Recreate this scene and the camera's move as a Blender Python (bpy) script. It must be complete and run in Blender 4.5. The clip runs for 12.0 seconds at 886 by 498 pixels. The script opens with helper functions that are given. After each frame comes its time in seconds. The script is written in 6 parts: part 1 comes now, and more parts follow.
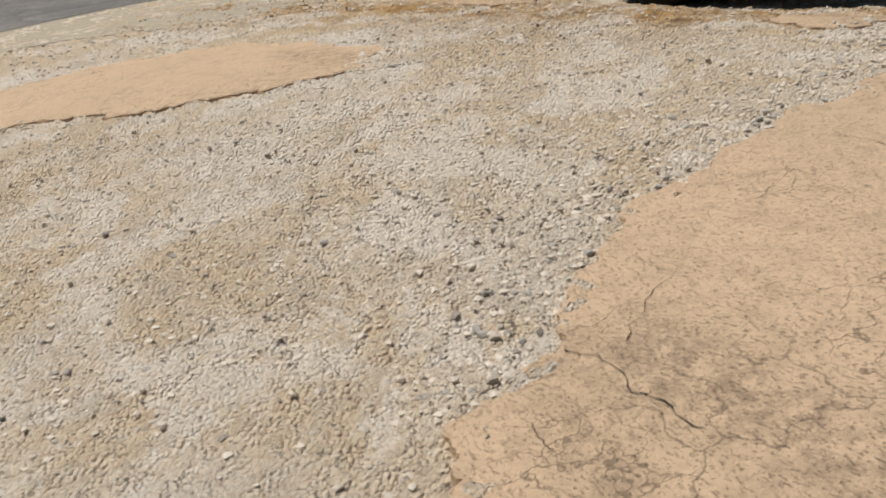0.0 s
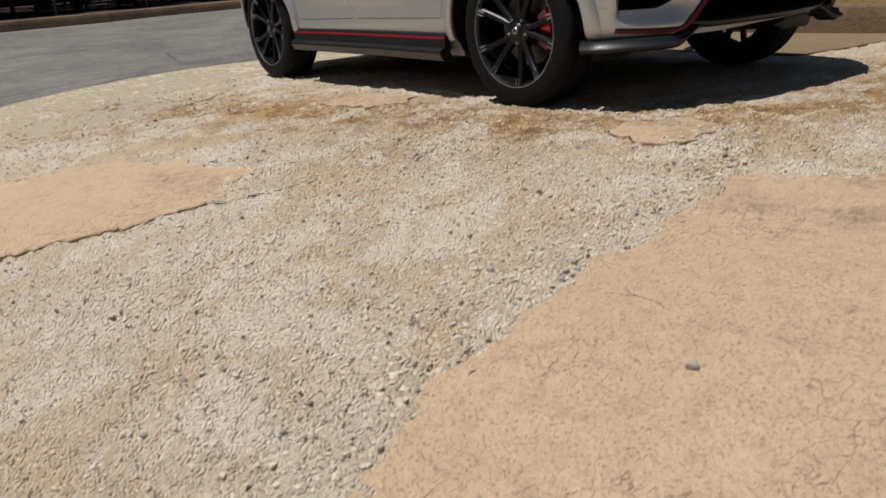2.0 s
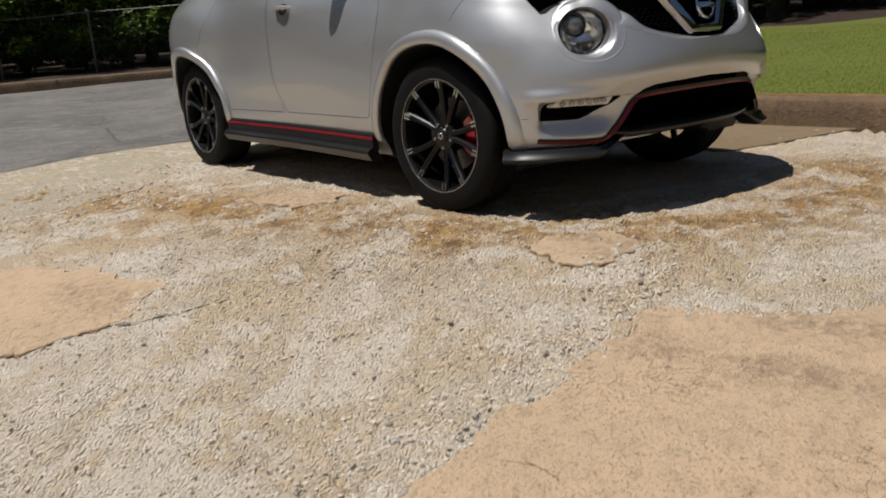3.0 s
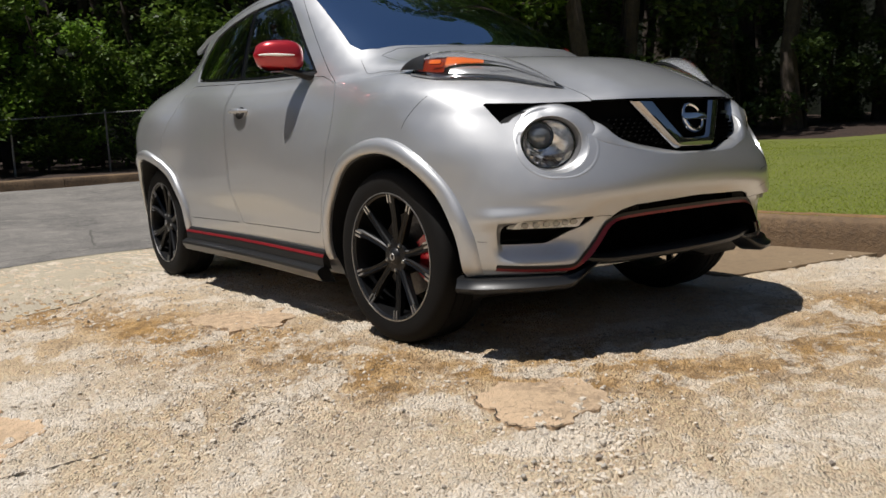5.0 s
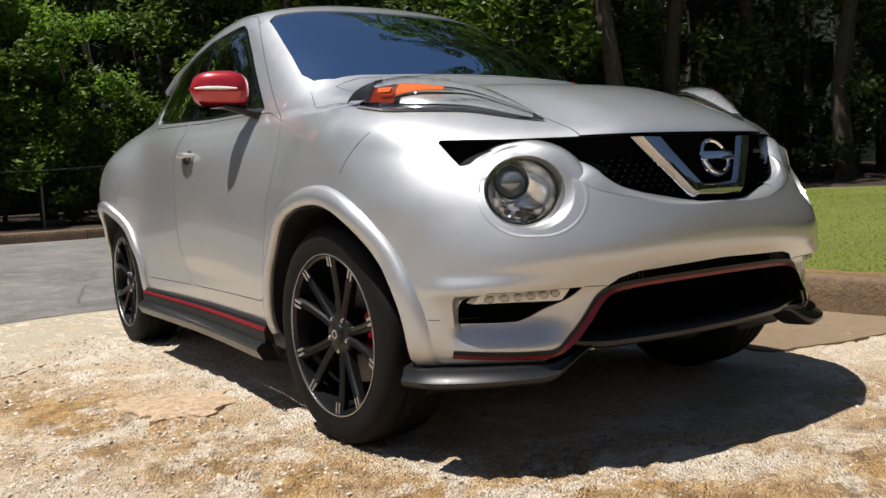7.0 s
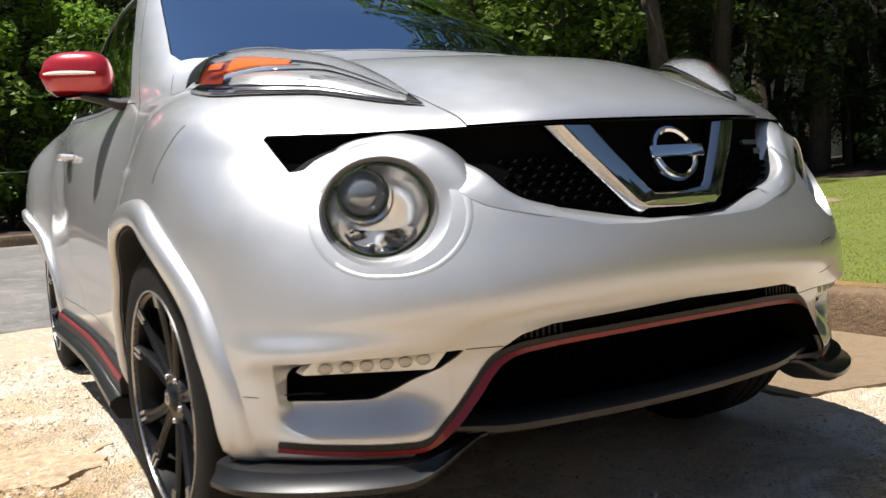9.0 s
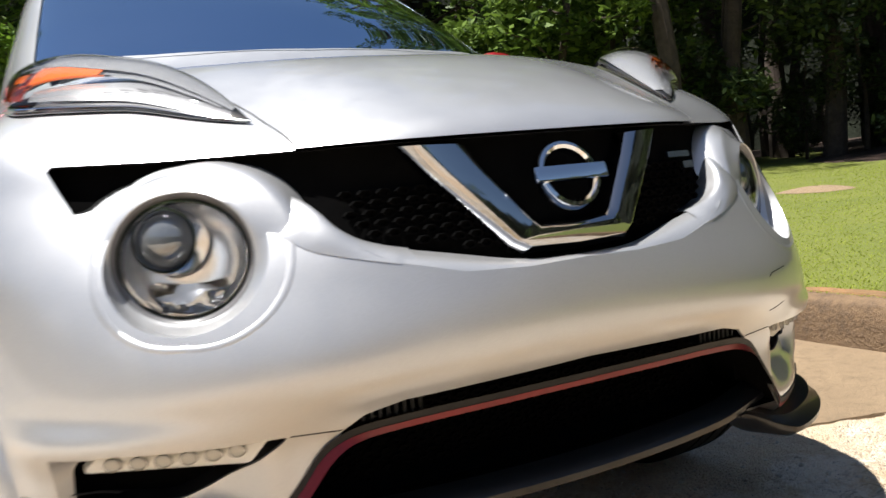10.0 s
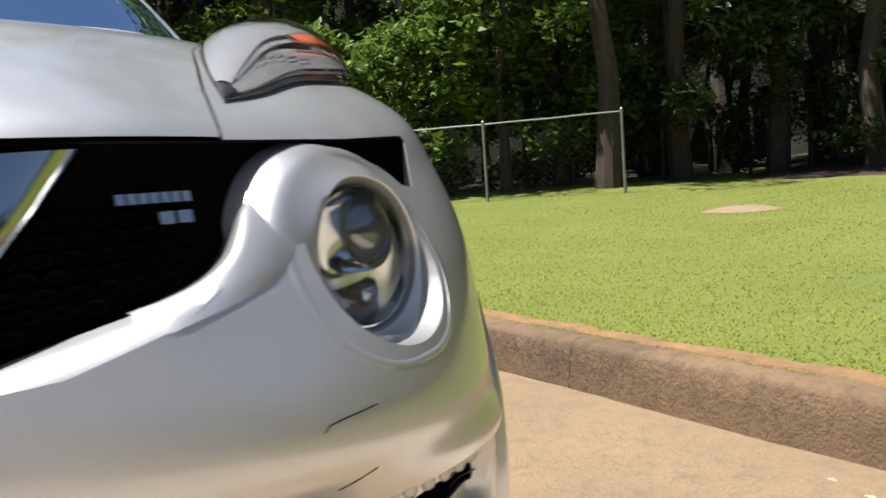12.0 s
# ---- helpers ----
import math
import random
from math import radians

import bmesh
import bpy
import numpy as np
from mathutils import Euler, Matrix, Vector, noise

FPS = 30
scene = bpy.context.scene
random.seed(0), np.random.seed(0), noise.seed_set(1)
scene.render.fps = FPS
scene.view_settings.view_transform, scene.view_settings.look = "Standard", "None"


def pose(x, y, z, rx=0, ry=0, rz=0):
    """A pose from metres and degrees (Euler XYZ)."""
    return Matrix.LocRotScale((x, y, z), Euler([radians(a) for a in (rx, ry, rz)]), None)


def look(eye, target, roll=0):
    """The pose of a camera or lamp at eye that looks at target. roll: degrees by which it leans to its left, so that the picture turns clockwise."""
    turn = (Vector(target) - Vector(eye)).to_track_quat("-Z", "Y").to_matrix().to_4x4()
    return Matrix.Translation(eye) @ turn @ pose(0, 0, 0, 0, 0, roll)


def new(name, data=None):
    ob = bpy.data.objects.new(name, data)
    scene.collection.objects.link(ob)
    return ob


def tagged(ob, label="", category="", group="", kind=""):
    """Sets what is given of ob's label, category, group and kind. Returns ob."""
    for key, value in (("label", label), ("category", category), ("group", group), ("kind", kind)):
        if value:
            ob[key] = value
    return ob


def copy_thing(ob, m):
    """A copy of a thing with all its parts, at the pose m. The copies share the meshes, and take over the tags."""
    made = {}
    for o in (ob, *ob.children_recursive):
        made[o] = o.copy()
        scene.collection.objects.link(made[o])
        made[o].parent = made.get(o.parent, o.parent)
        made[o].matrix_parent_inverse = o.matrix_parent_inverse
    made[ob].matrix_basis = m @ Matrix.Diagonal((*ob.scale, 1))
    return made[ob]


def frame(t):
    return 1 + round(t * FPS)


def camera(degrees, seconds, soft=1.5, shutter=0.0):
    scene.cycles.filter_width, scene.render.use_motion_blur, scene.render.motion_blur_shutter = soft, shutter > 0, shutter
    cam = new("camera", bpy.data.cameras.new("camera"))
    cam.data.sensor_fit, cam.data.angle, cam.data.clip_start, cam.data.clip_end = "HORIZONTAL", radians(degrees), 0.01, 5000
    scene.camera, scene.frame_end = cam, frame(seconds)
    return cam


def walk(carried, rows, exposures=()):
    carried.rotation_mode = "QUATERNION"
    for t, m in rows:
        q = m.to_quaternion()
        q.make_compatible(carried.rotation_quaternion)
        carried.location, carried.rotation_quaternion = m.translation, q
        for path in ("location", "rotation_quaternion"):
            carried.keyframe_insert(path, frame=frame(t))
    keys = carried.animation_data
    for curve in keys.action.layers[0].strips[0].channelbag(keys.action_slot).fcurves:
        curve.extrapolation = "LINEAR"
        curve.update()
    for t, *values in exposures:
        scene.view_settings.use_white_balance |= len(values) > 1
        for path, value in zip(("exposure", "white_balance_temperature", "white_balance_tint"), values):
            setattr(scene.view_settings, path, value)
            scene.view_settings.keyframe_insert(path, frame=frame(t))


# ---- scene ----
from mathutils.bvhtree import BVHTree

cam = camera(55.0, 12.0, soft=1.5, shutter=0.4)
PATH = [
    (0, (2.784, -3.495, 0.315), (1.153, -2.566, -0.375), -2.4),
    (0.5, (2.798, -3.465, 0.339), (1.184, -2.466, -0.291), -2.3),
    (1, (2.804, -3.404, 0.383), (1.198, -2.379, -0.227), -3.7),
    (1.5, (2.854, -3.338, 0.452), (1.261, -2.29, -0.153), -4.8),
    (2, (2.927, -3.259, 0.595), (1.351, -2.194, -0.023), -4.7),
    (2.5, (2.93, -3.154, 0.711), (1.374, -2.033, 0.142), -4.6),
    (3, (2.905, -3.047, 0.769), (1.362, -1.876, 0.27), -4.0),
    (3.5, (2.841, -2.919, 0.8), (1.306, -1.712, 0.369), -3.5),
    (3.7, (2.825, -2.867, 0.811), (1.284, -1.661, 0.395), -3.4),
    (5.5, (2.592, -2.39, 0.754), (0.971, -1.238, 0.543), -2.8),
    (6, (2.498, -2.24, 0.755), (0.862, -1.104, 0.575), -3.0),
    (6.5, (2.406, -2.084, 0.737), (0.752, -0.969, 0.587), -3.0),
    (6.7, (2.359, -2.015, 0.739), (0.699, -0.909, 0.594), -3.0),
    (8.5, (2.028, -1.382, 0.755), (0.304, -0.38, 0.604), -3.7),
    (9, (1.939, -1.177, 0.762), (0.198, -0.205, 0.608), -3.8),
    (9.5, (1.887, -0.995, 0.784), (0.127, -0.058, 0.619), -4.0),
    (10, (1.792, -0.772, 0.807), (0.028, 0.155, 0.634), -5.2),
    (10.5, (1.707, -0.56, 0.801), (-0.047, 0.388, 0.646), -5.7),
    (11, (1.639, -0.354, 0.805), (-0.104, 0.615, 0.656), -5.9),
    (11.5, (1.547, -0.088, 0.802), (-0.184, 0.902, 0.649), -5.8),
    (12, (1.479, 0.133, 0.806), (-0.246, 1.132, 0.641), -4.0),
]
EXPOSURES = [(0, -0.25), (3.5, -0.25), (5.5, 0.2), (6.5, 0.32), (8.5, 0.75), (9.5, 1.0), (10.5, 1.18), (12, 1.2)]
walk(cam, [(t, look(eye, target, roll)) for t, eye, target, roll in PATH], EXPOSURES)

# ---- light: a clear sky and a high summer sun ----
SUN_DIR = Vector((-0.06, -0.36, 1.0)).normalized()
world = bpy.data.worlds.new("sky")
scene.world = world
world.use_nodes = True
wn = world.node_tree
sky = wn.nodes.new("ShaderNodeTexSky")
sky.sky_type = "NISHITA"
sky.sun_disc = False
sky.sun_elevation = math.asin(SUN_DIR.z)
sky.sun_rotation = math.atan2(SUN_DIR.x, SUN_DIR.y)
sky.dust_density = 0.6
wn.nodes["Background"].inputs["Strength"].default_value = 0.047
wn.links.new(sky.outputs["Color"], wn.nodes["Background"].inputs["Color"])
lamp = bpy.data.lights.new("sun", "SUN")
lamp.energy, lamp.angle, lamp.color = 5.0, radians(0.55), (1.0, 0.96, 0.91)
sun = new("sun", lamp)
sun.matrix_world = look(SUN_DIR * 40, (0, 0, 0))

# ---- materials ----
def shader(name, base, rough=0.5, metal=0.0, **extra):
    """A principled material; extra sets further sockets by name with _ for blanks."""
    m = bpy.data.materials.new(name)
    m.use_nodes = True
    b = m.node_tree.nodes["Principled BSDF"]
    b.inputs["Base Color"].default_value = (*base, 1)
    b.inputs["Roughness"].default_value = rough
    b.inputs["Metallic"].default_value = metal
    for key, value in extra.items():
        b.inputs[key.replace("_", " ")].default_value = value
    return m


def noise_node(m, scale, detail=6.0, rough=0.6, space="Object", distortion=0.0):
    nodes, links = m.node_tree.nodes, m.node_tree.links
    n = nodes.new("ShaderNodeTexNoise")
    n.inputs["Scale"].default_value, n.inputs["Detail"].default_value = scale, detail
    n.inputs["Roughness"].default_value, n.inputs["Distortion"].default_value = rough, distortion
    if space == "Geometry":
        links.new(nodes.new("ShaderNodeNewGeometry").outputs["Position"], n.inputs["Vector"])
    else:
        links.new(nodes.new("ShaderNodeTexCoord").outputs["Object"], n.inputs["Vector"])
    return n.outputs["Fac"]


def ramp(m, fac, *stops):
    n = m.node_tree.nodes.new("ShaderNodeValToRGB")
    e = n.color_ramp.elements
    while len(e) < len(stops):
        e.new(0.5)
    for k, (pos, col) in zip(e, stops):
        k.position = pos
        k.color = (*col, 1) if len(col) == 3 else (col[0], col[0], col[0], 1)
    m.node_tree.links.new(fac, n.inputs["Fac"])
    return n.outputs["Color"]


def mix(m, fac, a, b, kind="MIX"):
    n = m.node_tree.nodes.new("ShaderNodeMix")
    n.data_type, n.blend_type = "RGBA", kind
    for value, slot in ((fac, n.inputs[0]), (a, n.inputs[6]), (b, n.inputs[7])):
        if isinstance(value, (int, float)):
            slot.default_value = value
        elif isinstance(value, tuple):
            slot.default_value = (*value, 1)
        else:
            m.node_tree.links.new(value, slot)
    return n.outputs[2]


def feed(m, socket, value):
    m.node_tree.links.new(value, m.node_tree.nodes["Principled BSDF"].inputs[socket])


def bump(m, height, strength, distance):
    n = m.node_tree.nodes.new("ShaderNodeBump")
    n.inputs["Strength"].default_value, n.inputs["Distance"].default_value = strength, distance
    m.node_tree.links.new(height, n.inputs["Height"])
    feed(m, "Normal", n.outputs["Normal"])


def silver_paint():
    m = shader("silver_paint", (0.53, 0.54, 0.55), 0.42, 0.74, Coat_Weight=1.0, Coat_Roughness=0.08)
    flake = noise_node(m, 900.0, 2.0)
    wide = noise_node(m, 3.0, 3.0)
    feed(m, "Base Color", mix(m, 0.35, ramp(m, flake, (0.3, (0.45, 0.458, 0.470)), (0.7, (0.61, 0.618, 0.630))),
                              ramp(m, wide, (0.3, (0.51, 0.517, 0.530)), (0.7, (0.55, 0.557, 0.570)))))
    feed(m, "Roughness", ramp(m, noise_node(m, 14.0, 5.0), (0.3, (0.40,)), (0.75, (0.46,))))
    return m


def worn(name, a, b, rough=0.6, scale=12.0, relief=0.0, fine=120.0, **extra):
    """Two close tones in large and fine grain, with a little relief."""
    m = shader(name, a, rough, **extra)
    big, small = noise_node(m, scale), noise_node(m, fine, 4.0)
    feed(m, "Base Color", mix(m, ramp(m, mix(m, 0.4, big, small), (0.35, (0,)), (0.65, (1,))), a, b))
    if relief:
        bump(m, small, 0.6, relief)
    return m


SILVER = silver_paint()
RED_PAINT = shader("red_paint", (0.42, 0.012, 0.02), 0.28, 0.35, Coat_Weight=1.0, Coat_Roughness=0.03)
RED_TRIM = worn("red_trim", (0.20, 0.009, 0.014), (0.14, 0.007, 0.011), 0.40)
GLOSS_BLACK = shader("gloss_black", (0.005, 0.005, 0.006), 0.22, 0.0, Specular_IOR_Level=0.3)
DARK_PLASTIC = worn("dark_plastic", (0.006, 0.006, 0.0065), (0.011, 0.011, 0.0115), 0.5, 20, 0.0006, 400, Specular_IOR_Level=0.35)
GUNMETAL = worn("dark_grey_trim", (0.013, 0.0135, 0.0142), (0.020, 0.0204, 0.0215), 0.40, 10, 0, 300, Metallic=0.4, Coat_Weight=0.2)
CHROME = shader("chrome", (0.72, 0.73, 0.75), 0.07, 1.0)
RUBBER = worn("tyre_rubber", (0.0035, 0.0035, 0.0035), (0.0065, 0.006, 0.006), 0.75, 9, 0.0008, 250, Specular_IOR_Level=0.2)
RIM_BLACK = shader("rim_black", (0.005, 0.005, 0.0055), 0.34, 0.0, Specular_IOR_Level=0.35)
MACHINED = shader("machined_metal", (0.50, 0.50, 0.51), 0.28, 1.0)
BRAKE_STEEL = worn("brake_steel", (0.20, 0.19, 0.18), (0.12, 0.11, 0.105), 0.4, 30, Metallic=0.9)
TINT_GLASS = shader("tinted_glass", (0.10, 0.125, 0.15), 0.0, 0.0, Transmission_Weight=1.0, IOR=1.52, Coat_Weight=1.0, Coat_IOR=2.4, Coat_Roughness=0.0)
# windscreen: the blue of reflected sky is put into its metallic base colour
SKY_SCREEN_GLASS = shader("windscreen_sky_glass", (0.26, 0.54, 0.88), 0.0, 0.92, Transmission_Weight=1.0, IOR=1.52, Coat_Weight=1.0, Coat_IOR=3.4, Coat_Roughness=0.0)
DARK_LENS = shader("projector_glass", (0.22, 0.23, 0.24), 0.06, 0.45, Coat_Weight=1.0)
LAMP_WALL = worn("lamp_wall", (0.10, 0.10, 0.105), (0.14, 0.14, 0.145), 0.35, 20)
V_CHROME = shader("grille_chrome", (0.40, 0.41, 0.43), 0.06, 1.0)
BLACK_MESH = worn("black_mesh", (0.003, 0.003, 0.003), (0.005, 0.005, 0.005), 0.45, Specular_IOR_Level=0.0)
LED_CELL = shader("lamp_cell", (0.40, 0.39, 0.36), 0.25, 0.5)


def clear_shell():
    """A thin clear cover: see-through, with glossy reflection that grows at a slant."""
    m = bpy.data.materials.new("clear_lens")
    m.use_nodes = True
    nodes, links = m.node_tree.nodes, m.node_tree.links
    see, gloss, both_of, rim = (nodes.new(k) for k in ("ShaderNodeBsdfTransparent", "ShaderNodeBsdfGlossy", "ShaderNodeMixShader", "ShaderNodeFresnel"))
    see.inputs["Color"].default_value = (0.96, 0.97, 0.975, 1)
    gloss.inputs["Roughness"].default_value = 0.02
    rim.inputs["IOR"].default_value = 1.4
    links.new(rim.outputs[0], both_of.inputs[0])
    links.new(see.outputs[0], both_of.inputs[1])
    links.new(gloss.outputs[0], both_of.inputs[2])
    links.new(both_of.outputs[0], nodes["Material Output"].inputs["Surface"])
    return m


CLEAR_LENS = clear_shell()
CABIN = worn("cabin_fabric", (0.006, 0.006, 0.007), (0.012, 0.012, 0.012), 0.9)
REFLECTOR = shader("lamp_reflector", (0.90, 0.91, 0.93), 0.16, 0.75)
LAMP_WHITE = shader("lamp_lining", (0.56, 0.57, 0.59), 0.16, 0.75)
AMBER = shader("amber_lens", (0.58, 0.12, 0.018), 0.18, 0.0, Coat_Weight=0.8)
AMBER_BULB = shader("amber_bulb", (0.34, 0.045, 0.012), 0.10, 0.55, Coat_Weight=1.0)
LED_WHITE = shader("led_lens", (0.85, 0.84, 0.78), 0.2, 0.0, Coat_Weight=0.8)


def concrete_mat(name, a, b, dark, crack=0.5, fine=90.0, pitted=0.5):
    """Weathered concrete: tan mottling, dark specks and a net of hairline cracks."""
    m = shader(name, a, 0.85)
    big, mid, small = noise_node(m, 1.3, 6, 0.65, "Geometry"), noise_node(m, 19, 6, 0.72, "Geometry"), noise_node(m, fine, 5, 0.7, "Geometry")
    col = mix(m, ramp(m, big, (0.35, (0,)), (0.65, (1,))), a, b)
    col = mix(m, ramp(m, mid, (0.48, (0,)), (0.70, (0.55,))), col, dark)
    specks = ramp(m, small, (0.57, (0,)), (0.67, (0.7,)))
    col = mix(m, specks, col, tuple(c * 0.55 for c in a))
    nodes, links = m.node_tree.nodes, m.node_tree.links
    v = nodes.new("ShaderNodeTexVoronoi")
    v.feature = "DISTANCE_TO_EDGE"
    v.inputs["Scale"].default_value = 4.2
    warp = nodes.new("ShaderNodeTexNoise")
    warp.inputs["Scale"].default_value, warp.inputs["Detail"].default_value = 5.0, 5.0
    pos = nodes.new("ShaderNodeNewGeometry").outputs["Position"]
    links.new(pos, warp.inputs["Vector"])
    add = nodes.new("ShaderNodeMix")
    add.data_type, add.blend_type = "RGBA", "LINEAR_LIGHT"
    add.inputs[0].default_value = 0.16
    links.new(pos, add.inputs[6])
    links.new(warp.outputs["Color"], add.inputs[7])
    links.new(add.outputs[2], v.inputs["Vector"])
    lines = ramp(m, v.outputs["Distance"], (0.0, (1,)), (0.012, (0,)))
    gate = ramp(m, noise_node(m, 0.9, 3, 0.5, "Geometry"), (0.52, (0,)), (0.62, (crack,)))
    net = mix(m, 1.0, lines, gate, "MULTIPLY")
    col = mix(m, net, col, tuple(c * 0.28 for c in dark))
    # a finer net of hairlines, and pits drawn out one way
    v2 = nodes.new("ShaderNodeTexVoronoi")
    v2.feature = "DISTANCE_TO_EDGE"
    v2.inputs["Scale"].default_value = 13.0
    links.new(add.outputs[2], v2.inputs["Vector"])
    fine_net = mix(m, 1.0, ramp(m, v2.outputs["Distance"], (0.0, (1,)), (0.022, (0,))), ramp(m, noise_node(m, 2.3, 3, 0.5, "Geometry"), (0.50, (0,)), (0.60, (crack * 1.2,))), "MULTIPLY")
    col = mix(m, fine_net, col, tuple(c * 0.4 for c in dark))
    long = nodes.new("ShaderNodeMapping")
    long.inputs["Rotation"].default_value = (0, 0, 0.75)
    long.inputs["Scale"].default_value = (105, 250, 180)
    links.new(pos, long.inputs["Vector"])
    pits = nodes.new("ShaderNodeTexNoise")
    pits.inputs["Scale"].default_value, pits.inputs["Detail"].default_value = 1.0, 4.0
    links.new(long.outputs[0], pits.inputs["Vector"])
    pit = ramp(m, pits.outputs["Fac"], (0.585, (0,)), (0.65, (pitted,)))
    col = mix(m, mix(m, 1.0, pit, ramp(m, noise_node(m, 1.9, 4, 0.6, "Geometry"), (0.35, (0.35,)), (0.6, (1,))), "MULTIPLY"), col, tuple(c * 0.42 for c in dark))
    at = nodes.new("ShaderNodeAttribute")
    at.attribute_name = "stain"
    col = mix(m, mix(m, 1.0, at.outputs["Fac"], ramp(m, noise_node(m, 28, 8, 0.8, "Geometry"), (0.42, (0,)), (0.62, (0.85,))), "MULTIPLY"), col, tuple(c * 0.7 for c in dark))
    feed(m, "Base Color", col)
    bump(m, mix(m, 0.25, mix(m, 0.4, small, mid), mix(m, 1.0, (1.0, 1.0, 1.0), pit, "SUBTRACT")), 1.0, 0.020)
    return m


def gravel_mat():
    m = shader("gravel", (0.5, 0.47, 0.4), 0.92)
    nodes, links = m.node_tree.nodes, m.node_tree.links
    big, mid, small = noise_node(m, 1.1, 6, 0.62, "Geometry"), noise_node(m, 7, 8, 0.72, "Geometry"), noise_node(m, 130, 5, 0.75, "Geometry")
    pale, sand, grey = (0.79, 0.695, 0.585), (0.69, 0.545, 0.385), (0.62, 0.535, 0.44)
    col = mix(m, ramp(m, big, (0.37, (0,)), (0.53, (1,))), pale, sand)
    col = mix(m, ramp(m, mid, (0.47, (0,)), (0.64, (0.75,))), col, grey)
    # rust-brown staining, laid in streaks round the car
    at = nodes.new("ShaderNodeAttribute")
    at.attribute_name = "stain"
    st = mix(m, 1.0, at.outputs["Fac"], ramp(m, noise_node(m, 4.5, 7, 0.75, "Geometry"), (0.28, (0.2,)), (0.55, (1,))), "MULTIPLY")
    col = mix(m, st, col, mix(m, ramp(m, noise_node(m, 9, 6, 0.7, "Geometry"), (0.4, (0,)), (0.62, (1,))), (0.55, 0.33, 0.115), (0.27, 0.165, 0.07)))
    # chalky blotches, and the broken crust's crack lines near the car
    chalk = noise_node(m, 3.4, 7, 0.7, "Geometry", 0.6)
    col = mix(m, ramp(m, chalk, (0.50, (0,)), (0.58, (0.65,))), col, (0.88, 0.79, 0.685))
    warp = nodes.new("ShaderNodeTexNoise")
    warp.inputs["Scale"].default_value, warp.inputs["Detail"].default_value = 9.0, 6.0
    here = nodes.new("ShaderNodeNewGeometry").outputs["Position"]
    links.new(here, warp.inputs["Vector"])
    moved = mix(m, 0.14, here, warp.outputs["Color"], "LINEAR_LIGHT")
    crust = nodes.new("ShaderNodeTexVoronoi")
    crust.feature = "DISTANCE_TO_EDGE"
    crust.inputs["Scale"].default_value = 11.0
    links.new(moved, crust.inputs["Vector"])
    gap = ramp(m, crust.outputs["Distance"], (0.0, (1,)), (0.05, (0,)))
    gap = mix(m, 1.0, gap, ramp(m, at.outputs["Fac"], (0.0, (0.10,)), (0.5, (0.75,))), "MULTIPLY")
    gap = mix(m, 1.0, gap, ramp(m, noise_node(m, 5, 4, 0.6, "Geometry"), (0.42, (0,)), (0.55, (1,))), "MULTIPLY")
    col = mix(m, gap, col, (0.13, 0.095, 0.06))
    # stones in the surface, each its own tone
    v = nodes.new("ShaderNodeTexVoronoi")
    v.inputs["Scale"].default_value = 135.0
    links.new(nodes.new("ShaderNodeNewGeometry").outputs["Position"], v.inputs["Vector"])
    tone = nodes.new("ShaderNodeSeparateColor")
    links.new(v.outputs["Color"], tone.inputs["Color"])
    col = mix(m, 0.27, col, ramp(m, tone.outputs[0], (0.0, (0.24, 0.22, 0.20)), (0.35, (0.5, 0.46, 0.40)), (0.7, (0.72, 0.67, 0.58)), (1.0, (0.85, 0.80, 0.71))), "OVERLAY")
    col = mix(m, ramp(m, small, (0.59, (0,)), (0.69, (0.7,))), col, (0.24, 0.185, 0.135))
    # dark specks: the shade of small holes put into the gravel's colour
    hole_speck = noise_node(m, 38, 6, 0.7, "Geometry")
    col = mix(m, ramp(m, hole_speck, (0.61, (0,)), (0.66, (0.85,))), col, (0.17, 0.13, 0.095))
    feed(m, "Base Color", col)
    d = ramp(m, v.outputs["Distance"], (0.0, (1,)), (0.75, (0,)))
    bump(m, mix(m, 0.65, d, mix(m, 0.5, small, hole_speck)), 1.0, 0.030)
    return m


def asphalt_mat():
    m = shader("asphalt", (0.15, 0.15, 0.155), 0.85)
    nodes, links = m.node_tree.nodes, m.node_tree.links
    big, mid, small = noise_node(m, 0.7, 6, 0.6, "Geometry", 0.4), noise_node(m, 5.0, 7, 0.75, "Geometry", 0.3), noise_node(m, 70, 5, 0.75, "Geometry")
    col = mix(m, ramp(m, big, (0.4, (0,)), (0.62, (1,))), (0.110, 0.104, 0.098), (0.185, 0.172, 0.158))
    col = mix(m, ramp(m, mid, (0.50, (0,)), (0.62, (0.6,))), col, (0.26, 0.24, 0.215))
    col = mix(m, ramp(m, small, (0.50, (0,)), (0.66, (0.7,))), col, (0.30, 0.285, 0.26))
    col = mix(m, ramp(m, small, (0.36, (0.7,)), (0.46, (0,))), col, (0.05, 0.047, 0.045))
    warp = mix(m, 0.25, nodes.new("ShaderNodeNewGeometry").outputs["Position"], mid, "LINEAR_LIGHT")
    v = nodes.new("ShaderNodeTexVoronoi")
    v.feature = "DISTANCE_TO_EDGE"
    v.inputs["Scale"].default_value = 0.9
    links.new(warp, v.inputs["Vector"])
    col = mix(m, ramp(m, v.outputs["Distance"], (0.0, (0.8,)), (0.010, (0,))), col, (0.035, 0.032, 0.03))
    feed(m, "Base Color", col)
    bump(m, small, 0.8, 0.010)
    return m


